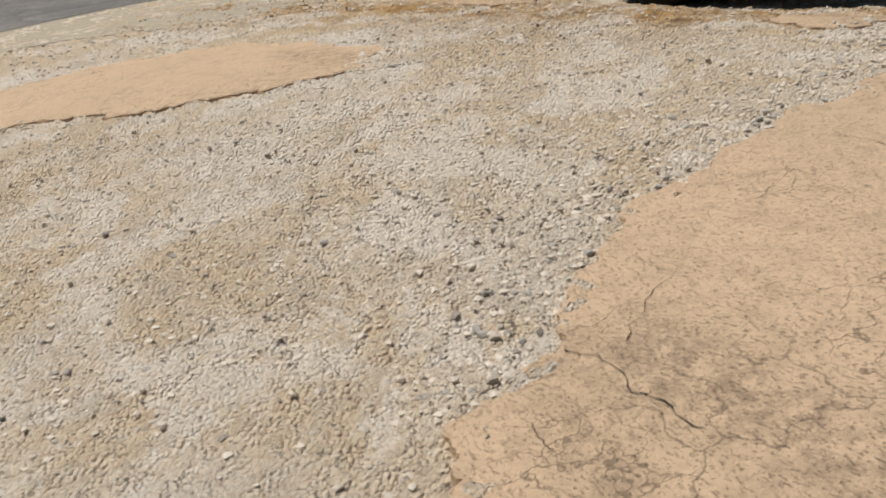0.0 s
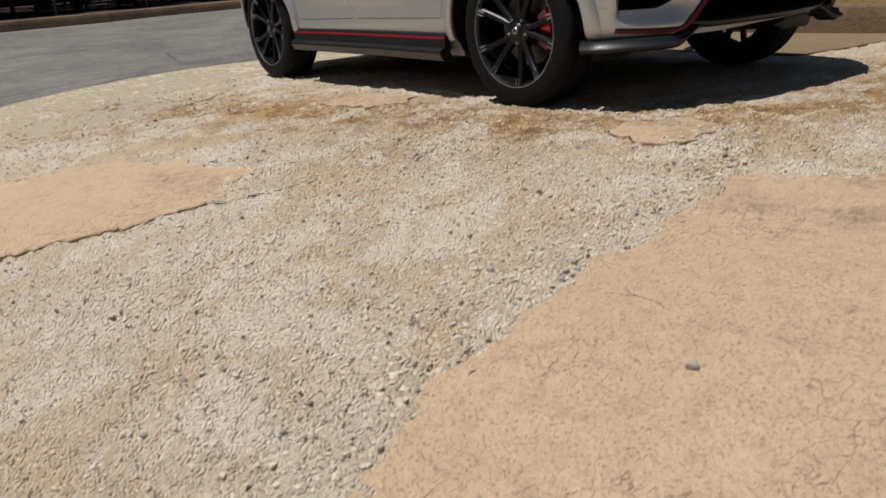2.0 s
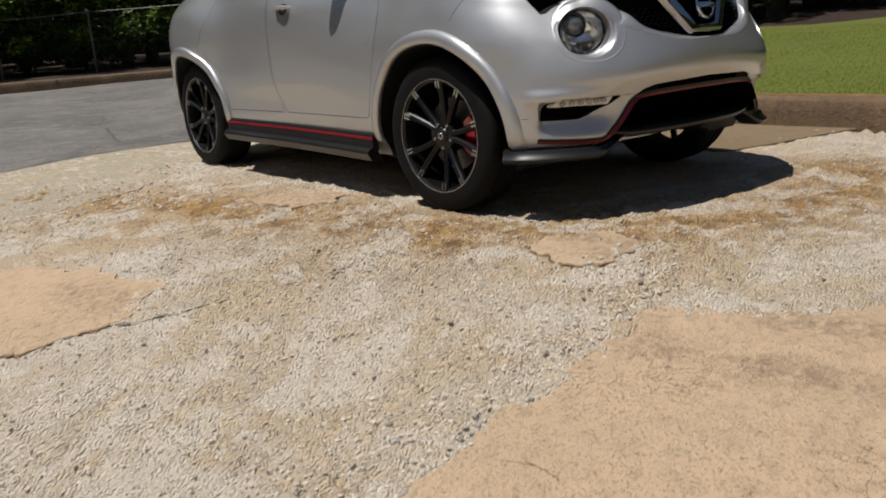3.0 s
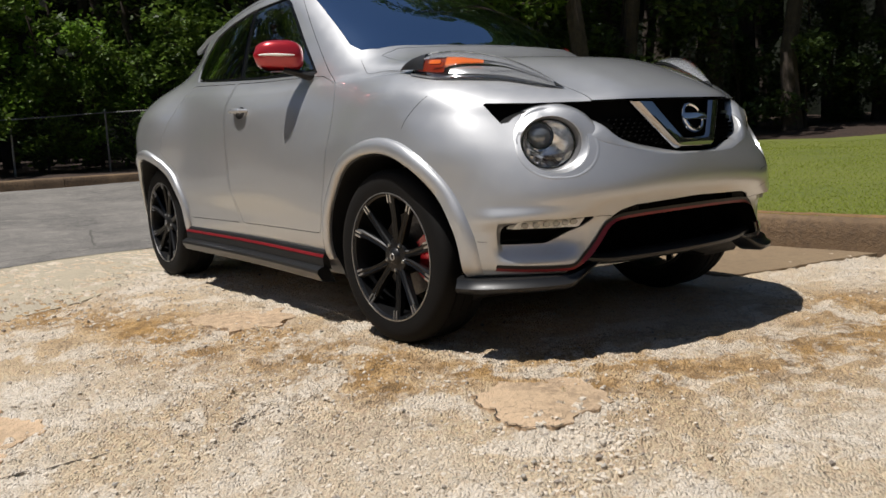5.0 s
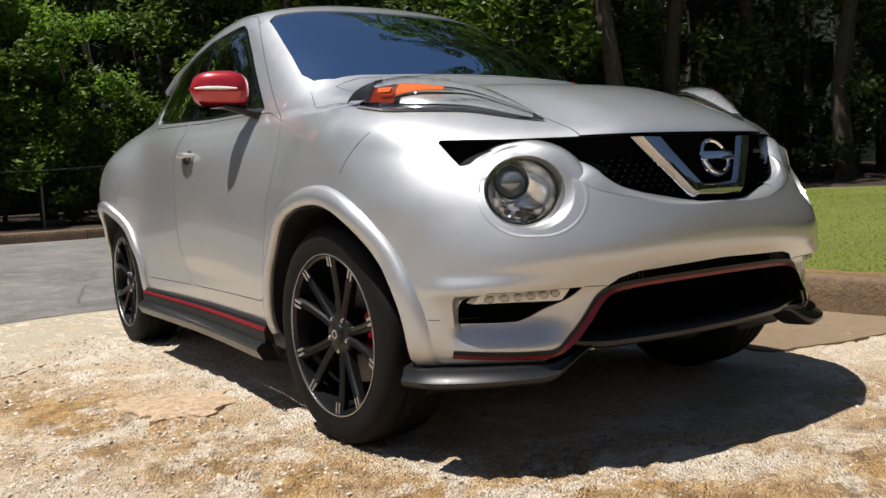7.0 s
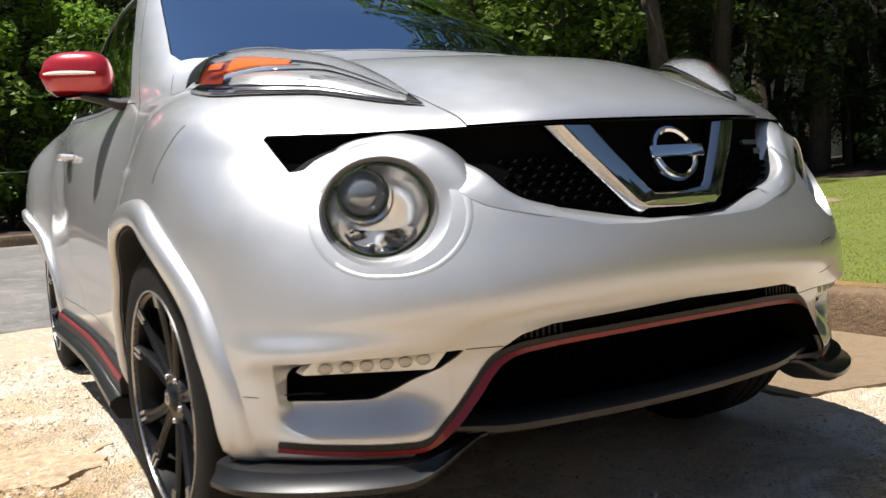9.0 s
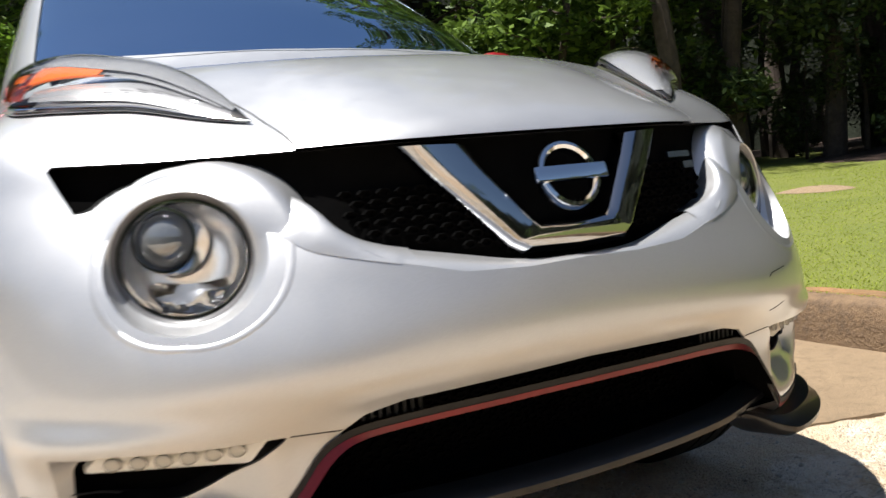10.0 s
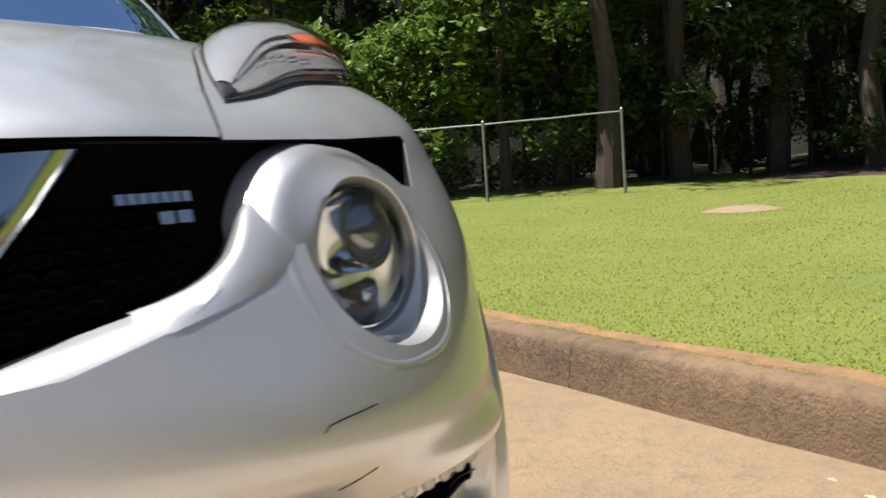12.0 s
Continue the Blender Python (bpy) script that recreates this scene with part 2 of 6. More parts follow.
def leaf_mat(name, a, b, glow=0.35, gloss=0.5):
    m = bpy.data.materials.new(name)
    m.use_nodes = True
    nodes, links = m.node_tree.nodes, m.node_tree.links
    p = nodes["Principled BSDF"]
    p.inputs["Roughness"].default_value = gloss
    p.inputs["Specular IOR Level"].default_value = 0.3
    g = nodes.new("ShaderNodeNewGeometry")
    col = ramp(m, g.outputs["Random Per Island"], (0.0, a), (1.0, b))
    links.new(col, p.inputs["Base Color"])
    t = nodes.new("ShaderNodeBsdfTranslucent")
    links.new(col, t.inputs["Color"])
    s = nodes.new("ShaderNodeMixShader")
    s.inputs[0].default_value = glow
    links.new(p.outputs[0], s.inputs[1])
    links.new(t.outputs[0], s.inputs[2])
    links.new(s.outputs[0], nodes["Material Output"].inputs["Surface"])
    return m


GRAVEL = gravel_mat()
TAN_CONCRETE = concrete_mat("tan_concrete", (0.67, 0.478, 0.312), (0.60, 0.438, 0.282), (0.36, 0.255, 0.163), 0.7, 90, 0.4)
PALE_CONCRETE = concrete_mat("pale_concrete", (0.50, 0.43, 0.31), (0.44, 0.38, 0.29), (0.36, 0.31, 0.23), 0.2)
PAN_CONCRETE = concrete_mat("gutter_concrete", (0.28, 0.20, 0.118), (0.225, 0.16, 0.096), (0.14, 0.098, 0.058), 0.35, 90, 0.2)
CRACK = shader("crack_shadow", (0.045, 0.035, 0.025), 0.95)
KERB_CONCRETE = concrete_mat("kerb_concrete", (0.225, 0.145, 0.078), (0.125, 0.080, 0.045), (0.050, 0.035, 0.026), 0.1, 60, 0.15)
DIRT = worn("orange_dirt", (0.25, 0.135, 0.058), (0.13, 0.085, 0.04), 0.95, 9, 0.01, 60)
FENCE_WIRE = shader("weathered_wire", (0.05, 0.05, 0.045), 0.8)
ASPHALT = asphalt_mat()
SOIL = worn("lawn_soil", (0.088, 0.110, 0.016), (0.128, 0.142, 0.023), 0.95, 1.3, 0.002, 45)
# brown litter, its colour darkened to hold the shade of the trees
MULCH = worn("shaded_leaf_litter", (0.042, 0.022, 0.014), (0.018, 0.011, 0.007), 0.95, 3, 0.02, 40)
STONE = worn("grey_stone", (0.30, 0.275, 0.245), (0.52, 0.475, 0.41), 0.85, 20, 0.002, 150)


def pebble_mat():
    m = shader("pebbles", (0.4, 0.38, 0.34), 0.88)
    g = m.node_tree.nodes.new("ShaderNodeNewGeometry")
    feed(m, "Base Color", ramp(m, g.outputs["Random Per Island"], (0.0, (0.12, 0.105, 0.09)), (0.03, (0.28, 0.24, 0.20)), (0.14, (0.48, 0.425, 0.35)), (0.5, (0.60, 0.525, 0.43)), (1.0, (0.63, 0.56, 0.47))))
    bump(m, noise_node(m, 200, 3, 0.6, "Geometry"), 0.4, 0.002)
    return m


PEBBLE = pebble_mat()
GRASS = leaf_mat("grass", (0.215, 0.270, 0.040), (0.330, 0.370, 0.066), 0.50, 0.95)
LEAVES = leaf_mat("leaves", (0.028, 0.058, 0.010), (0.155, 0.24, 0.038))
SHRUB_LEAVES = leaf_mat("shrub_leaves", (0.07, 0.15, 0.018), (0.22, 0.36, 0.04), 0.45)
PINE_AND_SHADED = leaf_mat("pine_and_shaded_leaves", (0.022, 0.040, 0.011), (0.075, 0.11, 0.028), 0.2)
BARK = worn("bark", (0.075, 0.055, 0.042), (0.03, 0.022, 0.018), 0.95, 8, 0.02, 40)
STEEL = worn("galvanised_steel", (0.30, 0.30, 0.29), (0.20, 0.20, 0.195), 0.45, 6, 0, 200, Metallic=0.7)

# ---- building helpers ----
def smooth(me, angle=35):
    me.shade_smooth()
    me.set_sharp_from_angle(angle=radians(angle))


def mesh_object(name, bm, material, angle=35):
    me = bpy.data.meshes.new(name)
    bm.to_mesh(me)
    bm.free()
    if material:
        me.materials.append(material)
    smooth(me, angle)
    return new(name, me)


def part(name, bm, material, parent, label="", angle=35):
    """Links a bmesh as one mesh under a thing or under a part."""
    ob = mesh_object(name, bm, material, angle)
    ob.parent = parent
    return tagged(ob, label)


def thing(name, label, category, at=None, group="", kind=""):
    ob = new(name)
    ob.empty_display_size = 0.1
    if at is not None:
        ob.matrix_world = at
    return tagged(ob, label, category, group, kind)


def smooth_curve(pts, k, closed=False):
    """A centripetal spline through control points, k steps to a span."""
    p = [np.asarray(q, float) for q in pts]
    n = len(p)
    out = []
    for i in range(n if closed else n - 1):
        if closed:
            a, b, c, d = p[i - 1], p[i], p[(i + 1) % n], p[(i + 2) % n]
        else:
            b, c = p[i], p[i + 1]
            a = p[i - 1] if i else 2 * b - c
            d = p[i + 2] if i + 2 < n else 2 * c - b
        t1 = max(np.linalg.norm(b - a), 1e-6) ** 0.5
        t2 = t1 + max(np.linalg.norm(c - b), 1e-6) ** 0.5
        t3 = t2 + max(np.linalg.norm(d - c), 1e-6) ** 0.5
        for j in range(k):
            t = t1 + (t2 - t1) * j / k
            a1 = (t1 - t) / t1 * a + t / t1 * b
            a2 = (t2 - t) / (t2 - t1) * b + (t - t1) / (t2 - t1) * c
            a3 = (t3 - t) / (t3 - t2) * c + (t - t2) / (t3 - t2) * d
            b1 = (t2 - t) / t2 * a1 + t / t2 * a2
            b2 = (t3 - t) / (t3 - t1) * a2 + (t - t1) / (t3 - t1) * a3
            out.append((t2 - t) / (t2 - t1) * b1 + (t - t1) / (t2 - t1) * b2)
    if not closed:
        out.append(p[-1])
    return out


def rounded(poly, r, n=5):
    """A polygon with its corners rounded; r one radius for all."""
    out = []
    m = len(poly)
    for i in range(m):
        a, b, c = (Vector(poly[(i + s) % m]) for s in (-1, 0, 1))
        u, v = a - b, c - b
        d = min(r, u.length * 0.45, v.length * 0.45)
        p, q = b + u.normalized() * d, b + v.normalized() * d
        for j in range(n + 1):
            t = j / n
            out.append(tuple((1 - t) ** 2 * p + 2 * t * (1 - t) * b + t * t * q))
    return out


def grown(poly, d):
    """A polygon moved outwards by d along its corner normals."""
    m = len(poly)
    area = sum(poly[i - 1][0] * poly[i][1] - poly[i][0] * poly[i - 1][1] for i in range(m))
    s = 1 if area > 0 else -1
    out = []
    for i in range(m):
        a, b, c = (Vector(poly[(i + k) % m]) for k in (-1, 0, 1))
        t = ((b - a).normalized() + (c - b).normalized())
        t = t.normalized() if t.length > 1e-9 else (b - a).normalized()
        out.append((b.x + s * t.y * d, b.y - s * t.x * d))
    return out


def add_prism(bm, poly, axis, lo, hi):
    """A closed prism: the polygon lies in the two other axes, in x y z order."""
    def place(p, h):
        return {"x": (h, p[0], p[1]), "y": (p[0], h, p[1]), "z": (p[0], p[1], h)}[axis]
    a = [bm.verts.new(place(p, lo)) for p in poly]
    b = [bm.verts.new(place(p, hi)) for p in poly]
    n = len(poly)
    made = [bm.faces.new(a), bm.faces.new(b[::-1])]
    made += [bm.faces.new((a[(i + 1) % n], a[i], b[i], b[(i + 1) % n])) for i in range(n)]
    return made


def prisms(*items):
    bm = bmesh.new()
    for poly, axis, lo, hi in items:
        add_prism(bm, poly, axis, lo, hi)
    bmesh.ops.recalc_face_normals(bm, faces=bm.faces)
    return bm


def add_tube(bm, rings):
    """Faces between successive closed rings of places, with end caps."""
    rows = [[bm.verts.new(p) for p in ring] for ring in rings]
    n = len(rows[0])
    for a, b in zip(rows, rows[1:]):
        for i in range(n):
            bm.faces.new((a[i], a[(i + 1) % n], b[(i + 1) % n], b[i]))
    bm.faces.new(rows[0][::-1])
    bm.faces.new(rows[-1])
    return rows


def add_sheet(bm, rows, closed=False):
    """A grid of faces through rows of places."""
    vs = [[bm.verts.new(p) for p in row] for row in rows]
    n = len(vs[0])
    for a, b in zip(vs, vs[1:]):
        for i in range(n if closed else n - 1):
            bm.faces.new((a[i], a[(i + 1) % n], b[(i + 1) % n], b[i]))
    return vs


def lathe(profile, n=48, axis="y", closed=False):
    """A turned shape about an axis through the origin; the profile holds (radius, along)."""
    bm = bmesh.new()
    prof = list(profile) + ([profile[0]] if closed else [])
    rows = []
    for r, h in prof:
        ring = []
        for i in range(n):
            a = 2 * math.pi * i / n
            c, s = r * math.cos(a), r * math.sin(a)
            ring.append({"y": (c, h, s), "x": (h, c, s), "z": (c, s, h)}[axis])
        rows.append(ring)
    add_sheet(bm, rows, True)
    bmesh.ops.remove_doubles(bm, verts=bm.verts, dist=1e-5)
    bmesh.ops.recalc_face_normals(bm, faces=bm.faces)
    return bm


def box_bm(sx, sy, sz, at=(0, 0, 0), bevel=0.0, seg=2):
    bm = bmesh.new()
    bmesh.ops.create_cube(bm, size=1, matrix=Matrix.Translation(at) @ Matrix.Diagonal((sx, sy, sz, 1)))
    if bevel:
        bmesh.ops.bevel(bm, geom=bm.edges[:], offset=bevel, segments=seg, profile=0.5, affect="EDGES")
    return bm


def rod(bm, path, r, n=8, squash=1.0):
    """A round bar along places, its ends closed."""
    path = [Vector(p) for p in path]
    run = path[-1] - path[0]
    steep = abs(run.z) > 0.8 * run.length
    rings = []
    for i, p in enumerate(path):
        d = (path[min(i + 1, len(path) - 1)] - path[max(i - 1, 0)]).normalized()
        side = d.cross(Vector((0, 1, 0)) if steep else Vector((0, 0, 1)))
        side = side.normalized() if side.length > 1e-4 else Vector((1, 0, 0))
        up = side.cross(d)
        rr = r[i] if isinstance(r, (list, tuple)) else r
        rings.append([p + side * rr * math.cos(2 * math.pi * j / n) + up * rr * squash * math.sin(2 * math.pi * j / n) for j in range(n)])
    add_tube(bm, rings)


def carve(ob, bm, op="DIFFERENCE"):
    """Cuts an object's mesh with a bmesh for good."""
    me = bpy.data.meshes.new("cutter")
    bm.to_mesh(me)
    bm.free()
    cutter = new("cutter", me)
    mod = ob.modifiers.new("cut", "BOOLEAN")
    mod.operation, mod.solver, mod.object = op, "EXACT", cutter
    made = bpy.data.meshes.new_from_object(ob.evaluated_get(bpy.context.evaluated_depsgraph_get()))
    ob.modifiers.remove(mod)
    old, ob.data = ob.data, made
    bpy.data.objects.remove(cutter)
    bpy.data.meshes.remove(me)
    bpy.data.meshes.remove(old)


def islands(bm):
    """The loose pieces of a bmesh, each as a bmesh of its own."""
    left, out = set(bm.faces), []
    while left:
        todo, got = [left.pop()], []
        while todo:
            f = todo.pop()
            got.append(f)
            for e in f.edges:
                for g in e.link_faces:
                    if g in left:
                        left.discard(g)
                        todo.append(g)
        piece, seen = bmesh.new(), {}
        for f in got:
            vs = []
            for v in f.verts:
                if v not in seen:
                    seen[v] = piece.verts.new(v.co)
                vs.append(seen[v])
            piece.faces.new(vs)
        out.append(piece)
    return out


def middle(bm):
    return sum((v.co for v in bm.verts), Vector()) / len(bm.verts)

# ---- the car: nose along +x, the front axle at x = 0, wheels on z = 0 ----
# Each line runs from the nose's middle round one side to the tail's middle.
BODY_LINES = (
    ((0.64, 0, 0.275), (0.63, .25, 0.275), (0.60, .45, 0.275), (0.53, .62, 0.275), (0.40, .74, 0.275), (0, .77, 0.2), (-.45, .75, 0.2),
     (-1.2, .73, 0.2), (-1.95, .75, 0.2), (-2.5, .77, 0.2), (-2.95, .71, 0.22), (-3.12, .50, 0.24), (-3.16, 0, 0.24)),
    ((0.72, 0, 0.30), (0.715, .25, 0.30), (0.68, .45, 0.30), (0.585, .64, 0.30), (0.41, .797, 0.30), (0, .83, 0.29), (-.45, .82, 0.29),
     (-1.2, .80, 0.29), (-1.95, .82, 0.29), (-2.5, .84, 0.3), (-2.95, .78, 0.32), (-3.2, .55, 0.34), (-3.25, 0, 0.34)),
    ((0.735, 0, 0.465), (0.725, .25, 0.465), (0.69, .47, 0.465), (0.592, .675, 0.4596), (0.408, .815, 0.4542), (0, .85, 0.4542), (-.45, .84, 0.4542),
     (-1.2, .825, 0.4542), (-1.95, .84, 0.4542), (-2.5, .86, 0.465), (-2.95, .80, 0.4853), (-3.24, .58, 0.5056), (-3.29, 0, 0.5056)),
    ((0.79, 0, 0.5563), (0.78, .25, 0.5563), (0.735, .46, 0.5513), (0.622, .655, 0.5462), (0.408, .81, 0.5462), (0, .848, 0.5563), (-.45, .842, 0.5563),
     (-1.2, .845, 0.5563), (-1.95, .855, 0.5563), (-2.5, .872, 0.5665), (-2.95, .81, 0.5766), (-3.25, .58, 0.5868), (-3.30, 0, 0.5868)),
    ((0.775, 0, 0.6882), (0.755, .25, 0.6882), (0.685, .47, 0.6882), (0.575, .65, 0.6882), (0.40, .79, 0.6984), (0, .825, 0.7085), (-.45, .832, 0.7085),
     (-1.2, .852, 0.6984), (-1.95, .850, 0.7085), (-2.5, .878, 0.7187), (-2.95, .81, 0.7187), (-3.21, .58, 0.7187), (-3.26, 0, 0.7187)),
    ((0.735, 0, 0.81), (0.71, .25, 0.807), (0.63, .44, 0.8029), (0.505, .632, 0.81), (0.36, .758, 0.8307), (0, .795, 0.8513), (-.45, .798, 0.841),
     (-1.2, .850, 0.841), (-1.95, .840, 0.8617), (-2.5, .862, 0.872), (-2.95, .795, 0.872), (-3.16, .58, 0.8513), (-3.22, 0, 0.8513)),
    ((0.705, 0, 0.8741), (0.685, .25, 0.8699), (0.60, .42, 0.8648), (0.455, .642, 0.8741), (0.32, .740, 0.9031), (0, .778, 0.9394), (-.45, .768, 0.9343),
     (-1.2, .832, 0.9446), (-1.95, .816, 0.9758), (-2.5, .832, 0.9913), (-2.95, .755, 0.9913), (-3.11, .56, 0.9654), (-3.17, 0, 0.9654)),
    ((0.64, 0, 0.9210), (0.615, .23, 0.9170), (0.53, .39, 0.9130), (0.38, .582, 0.9430), (0.25, .670, 0.9690), (-.02, .722, 0.9986), (-.45, .742, 0.9986),
     (-1.2, .798, 1.0017), (-1.95, .790, 1.0486), (-2.5, .768, 1.0802), (-2.9, .685, 1.0802), (-3.07, .52, 1.0697), (-3.13, 0, 1.0697)),
    ((0.30, 0, 1.0420), (0.28, .20, 1.0420), (0.22, .36, 1.0410), (0.13, .50, 1.0420), (0.04, .595, 1.0380), (-.15, .66, 1.0305), (-.48, .725, 1.0255),
     (-1.2, .765, 1.038), (-1.95, .765, 1.0908), (-2.48, .700, 1.133), (-2.81, .610, 1.1436), (-3.04, .50, 1.1225), (-3.09, 0, 1.1225)),
    ((-.19, 0, 1.0980), (-.20, .20, 1.1000), (-.23, .38, 1.1000), (-.28, .52, 1.1040), (-.335, .615, 1.0960), (-.42, .675, 1.0830), (-.62, .725, 1.0591),
     (-1.2, .745, 1.0697), (-1.95, .745, 1.1225), (-2.40, .655, 1.1753), (-2.68, .560, 1.1964), (-2.90, .45, 1.1753), (-2.99, 0, 1.1753)),
    ((-.57, 0, 1.3389), (-.58, .20, 1.3336), (-.605, .38, 1.3210), (-.635, .50, 1.3080), (-.675, .578, 1.2950), (-.76, .628, 1.2850), (-.91, .652, 1.2858),
     (-1.35, .668, 1.3050), (-1.95, .652, 1.3080), (-2.32, .585, 1.2950), (-2.54, .51, 1.2950), (-2.72, .41, 1.2950), (-2.80, 0, 1.3050)),
    ((-1.00, 0, 1.542), (-1.00, .20, 1.536), (-1.01, .35, 1.524), (-1.03, .46, 1.508), (-1.06, .522, 1.4960), (-1.12, .550, 1.4930), (-1.26, .568, 1.4960),
     (-1.55, .580, 1.488), (-1.95, .572, 1.450), (-2.25, .545, 1.405), (-2.46, .49, 1.385), (-2.60, .38, 1.395), (-2.67, 0, 1.415)),
    ((-1.16, 0, 1.5709), (-1.16, .16, 1.5684), (-1.18, .28, 1.5618), (-1.20, .36, 1.5544), (-1.24, .42, 1.5486), (-1.30, .45, 1.5486), (-1.40, .47, 1.5544),
     (-1.62, .49, 1.5400), (-1.93, .485, 1.5080), (-2.15, .455, 1.4680), (-2.33, .41, 1.445), (-2.45, .32, 1.450), (-2.50, 0, 1.468)),
)


def step(a, b, x):
    t = min(1.0, max(0.0, (x - a) / (b - a)))
    return t * t * (3 - 2 * t)


def bumper_relief(y, z):
    """The scoop below each corner vent and the ledge over it."""
    scoop = step(0.47, 0.56, y) * (1 - step(0.715, 0.745, y)) * step(0.325, 0.40, z) * (1 - step(0.462, 0.472, z))
    ledge = step(0.40, 0.56, y) * (1 - step(0.74, 0.80, y)) * step(0.44, 0.483, z) * (1 - step(0.486, 0.53, z))
    return -0.045 * scoop + 0.014 * ledge


def fender_bulge(x, z):
    """How far the wings swell out over the wheels."""
    most = 0.0
    for cx, cz, wide, high, out in ((0.02, 0.75, 0.52, 0.30, 0.036), (-2.50, 0.84, 0.55, 0.30, 0.042)):
        r = math.hypot((x - cx) / wide, (z - cz) / high)
        most = max(most, out * (1 - step(0.30, 1.0, r)))
    return most


def body_bm(inset=0.0, ku=10, kv=12):
    """The car's closed outer form, or the same drawn in by inset."""
    rings = []
    for line in BODY_LINES:
        right = [(x, -y, z) for x, y, z in line]
        left = [(x, y, z) for x, y, z in line[-2:0:-1]]
        rings.append(smooth_curve(right + left, ku, closed=True))
    n = len(rings[0])
    columns = [smooth_curve([r[i] for r in rings] + [(-1.80, 0, 1.572)], kv) for i in range(n)]
    bm = bmesh.new()
    m = len(columns[0])
    vs = [[bm.verts.new(columns[i][j]) for i in range(n)] for j in range(m - 1)]
    top = bm.verts.new((-1.80, 0, 1.572))
    for j in range(m - 2):
        for i in range(n):
            k = (i + 1) % n
            bm.faces.new((vs[j][k], vs[j][i], vs[j + 1][i], vs[j + 1][k]))
    for i in range(n):
        bm.faces.new((vs[-1][(i + 1) % n], vs[-1][i], top))
    bm.faces.new(vs[0])
    bmesh.ops.recalc_face_normals(bm, faces=bm.faces)
    for v in bm.verts:
        if v.co.x > 0.35:
            v.co += bumper_relief(abs(v.co.y), v.co.z) * Vector((0.9, math.copysign(0.35, v.co.y), 0))
        if abs(v.co.y) > 0.45:
            v.co.y += math.copysign(fender_bulge(v.co.x, v.co.z) * step(0.45, 0.68, abs(v.co.y)), v.co.y)
    if inset:
        bm.normal_update()
        for v in bm.verts:
            v.co -= v.normal * inset
    return bm


def both(poly, axis, lo, hi):
    """A cutter and its mirror on the car's other side."""
    if axis == "y":
        return (poly, "y", lo, hi), (poly, "y", -hi, -lo)
    if axis == "x":
        return (poly, "x", lo, hi), ([(-y, z) for y, z in poly], "x", lo, hi)
    return (poly, "z", lo, hi), ([(x, -y) for x, y in poly], "z", lo, hi)


LAMP = Vector((0.584, -0.544, 0.724))
LAMP_AXIS = Vector((0.88, -0.45, 0.09)).normalized()
LAMP_HIGH = 0.90
GRILLE_TOP = 0.860
ring_arc = [(-0.535 + 0.142 * math.cos(radians(a)), 0.731 + 0.110 * math.sin(radians(a))) for a in range(140, 9, -10)]
half_grille = [(0, GRILLE_TOP), (-0.25, GRILLE_TOP), (-0.40, GRILLE_TOP), (-0.56, GRILLE_TOP + 0.002), (-0.685, 0.8689), (-0.692, 0.8617), (-0.668, 0.7978), (-0.655, 0.7988)] + ring_arc + [(-0.37, 0.742), (-0.30, 0.7166), (-0.10, 0.6761), (0, 0.672)]
GRILLE = half_grille + [(-y, z) for y, z in half_grille[-2:0:-1]]
LIP = ((-0.40, 0.755, 0.0), (-0.37, 0.742, 0.002), (-0.335, 0.729, 0.010), (-0.30, 0.7166, 0.020), (-0.20, 0.695, 0.024), (-0.10, 0.6761, 0.010), (0, 0.672, 0.004))
half_cut = half_grille[:-4] + [(y, z - d) for y, z, d in LIP[1:]]
GRILLE_CUT = half_cut + [(-y, z) for y, z in half_cut[-2:0:-1]]
half_intake = [(0, 0.5157), (-0.30, 0.5056), (-0.355, 0.4924), (-0.385, 0.4711), (-0.45, 0.385), (-0.515, 0.312), (-0.535, 0.305), (-0.535, 0.1), (0, 0.1)]
INTAKE = half_intake + [(-y, z) for y, z in half_intake[-2:0:-1]]
VENT = rounded([(-0.712, 0.4487), (-0.688, 0.4792), (-0.455, 0.4782), (-0.495, 0.4433), (-0.543, 0.4108), (-0.585, 0.394), (-0.714, 0.396)], 0.010)
DAY_LAMP = rounded([(-0.702, 0.4504), (-0.684, 0.4736), (-0.476, 0.4736), (-0.502, 0.446)], 0.006)
SIDE_GLASS = rounded([(-0.645, 1.0591), (-1.09, 1.4339), (-1.17, 1.4688), (-1.50, 1.4560), (-1.80, 1.4190), (-2.00, 1.375), (-2.09, 1.300), (-2.115, 1.215), (-2.05, 1.1351), (-1.75, 1.1110), (-1.2, 1.0790)], 0.025)
FRONT_PANE = rounded([(-0.70, 1.0823), (-1.10, 1.416), (-1.18, 1.4519), (-1.453, 1.4420), (-1.395, 1.1048), (-1.2, 1.095)], 0.02)
REAR_PANE = rounded([(-1.45, 1.1085), (-1.503, 1.4390), (-1.80, 1.4030), (-1.985, 1.361), (-2.07, 1.293), (-2.095, 1.215), (-2.04, 1.150), (-1.75, 1.1260)], 0.02)
half_screen = [(-0.31, 0), (-0.315, -0.20), (-0.345, -0.38), (-0.395, -0.570), (-0.445, -0.622), (-0.52, -0.632), (-0.97, -0.553), (-1.0, -0.515), (-0.945, -0.35), (-0.895, -0.18), (-0.88, 0)]
SCREEN = half_screen + [(x, -y) for x, y in half_screen[-2:0:-1]]
TAIL_GLASS = rounded([(-0.50, 1.200), (-0.42, 1.345), (0.42, 1.345), (0.50, 1.200)], 0.05)
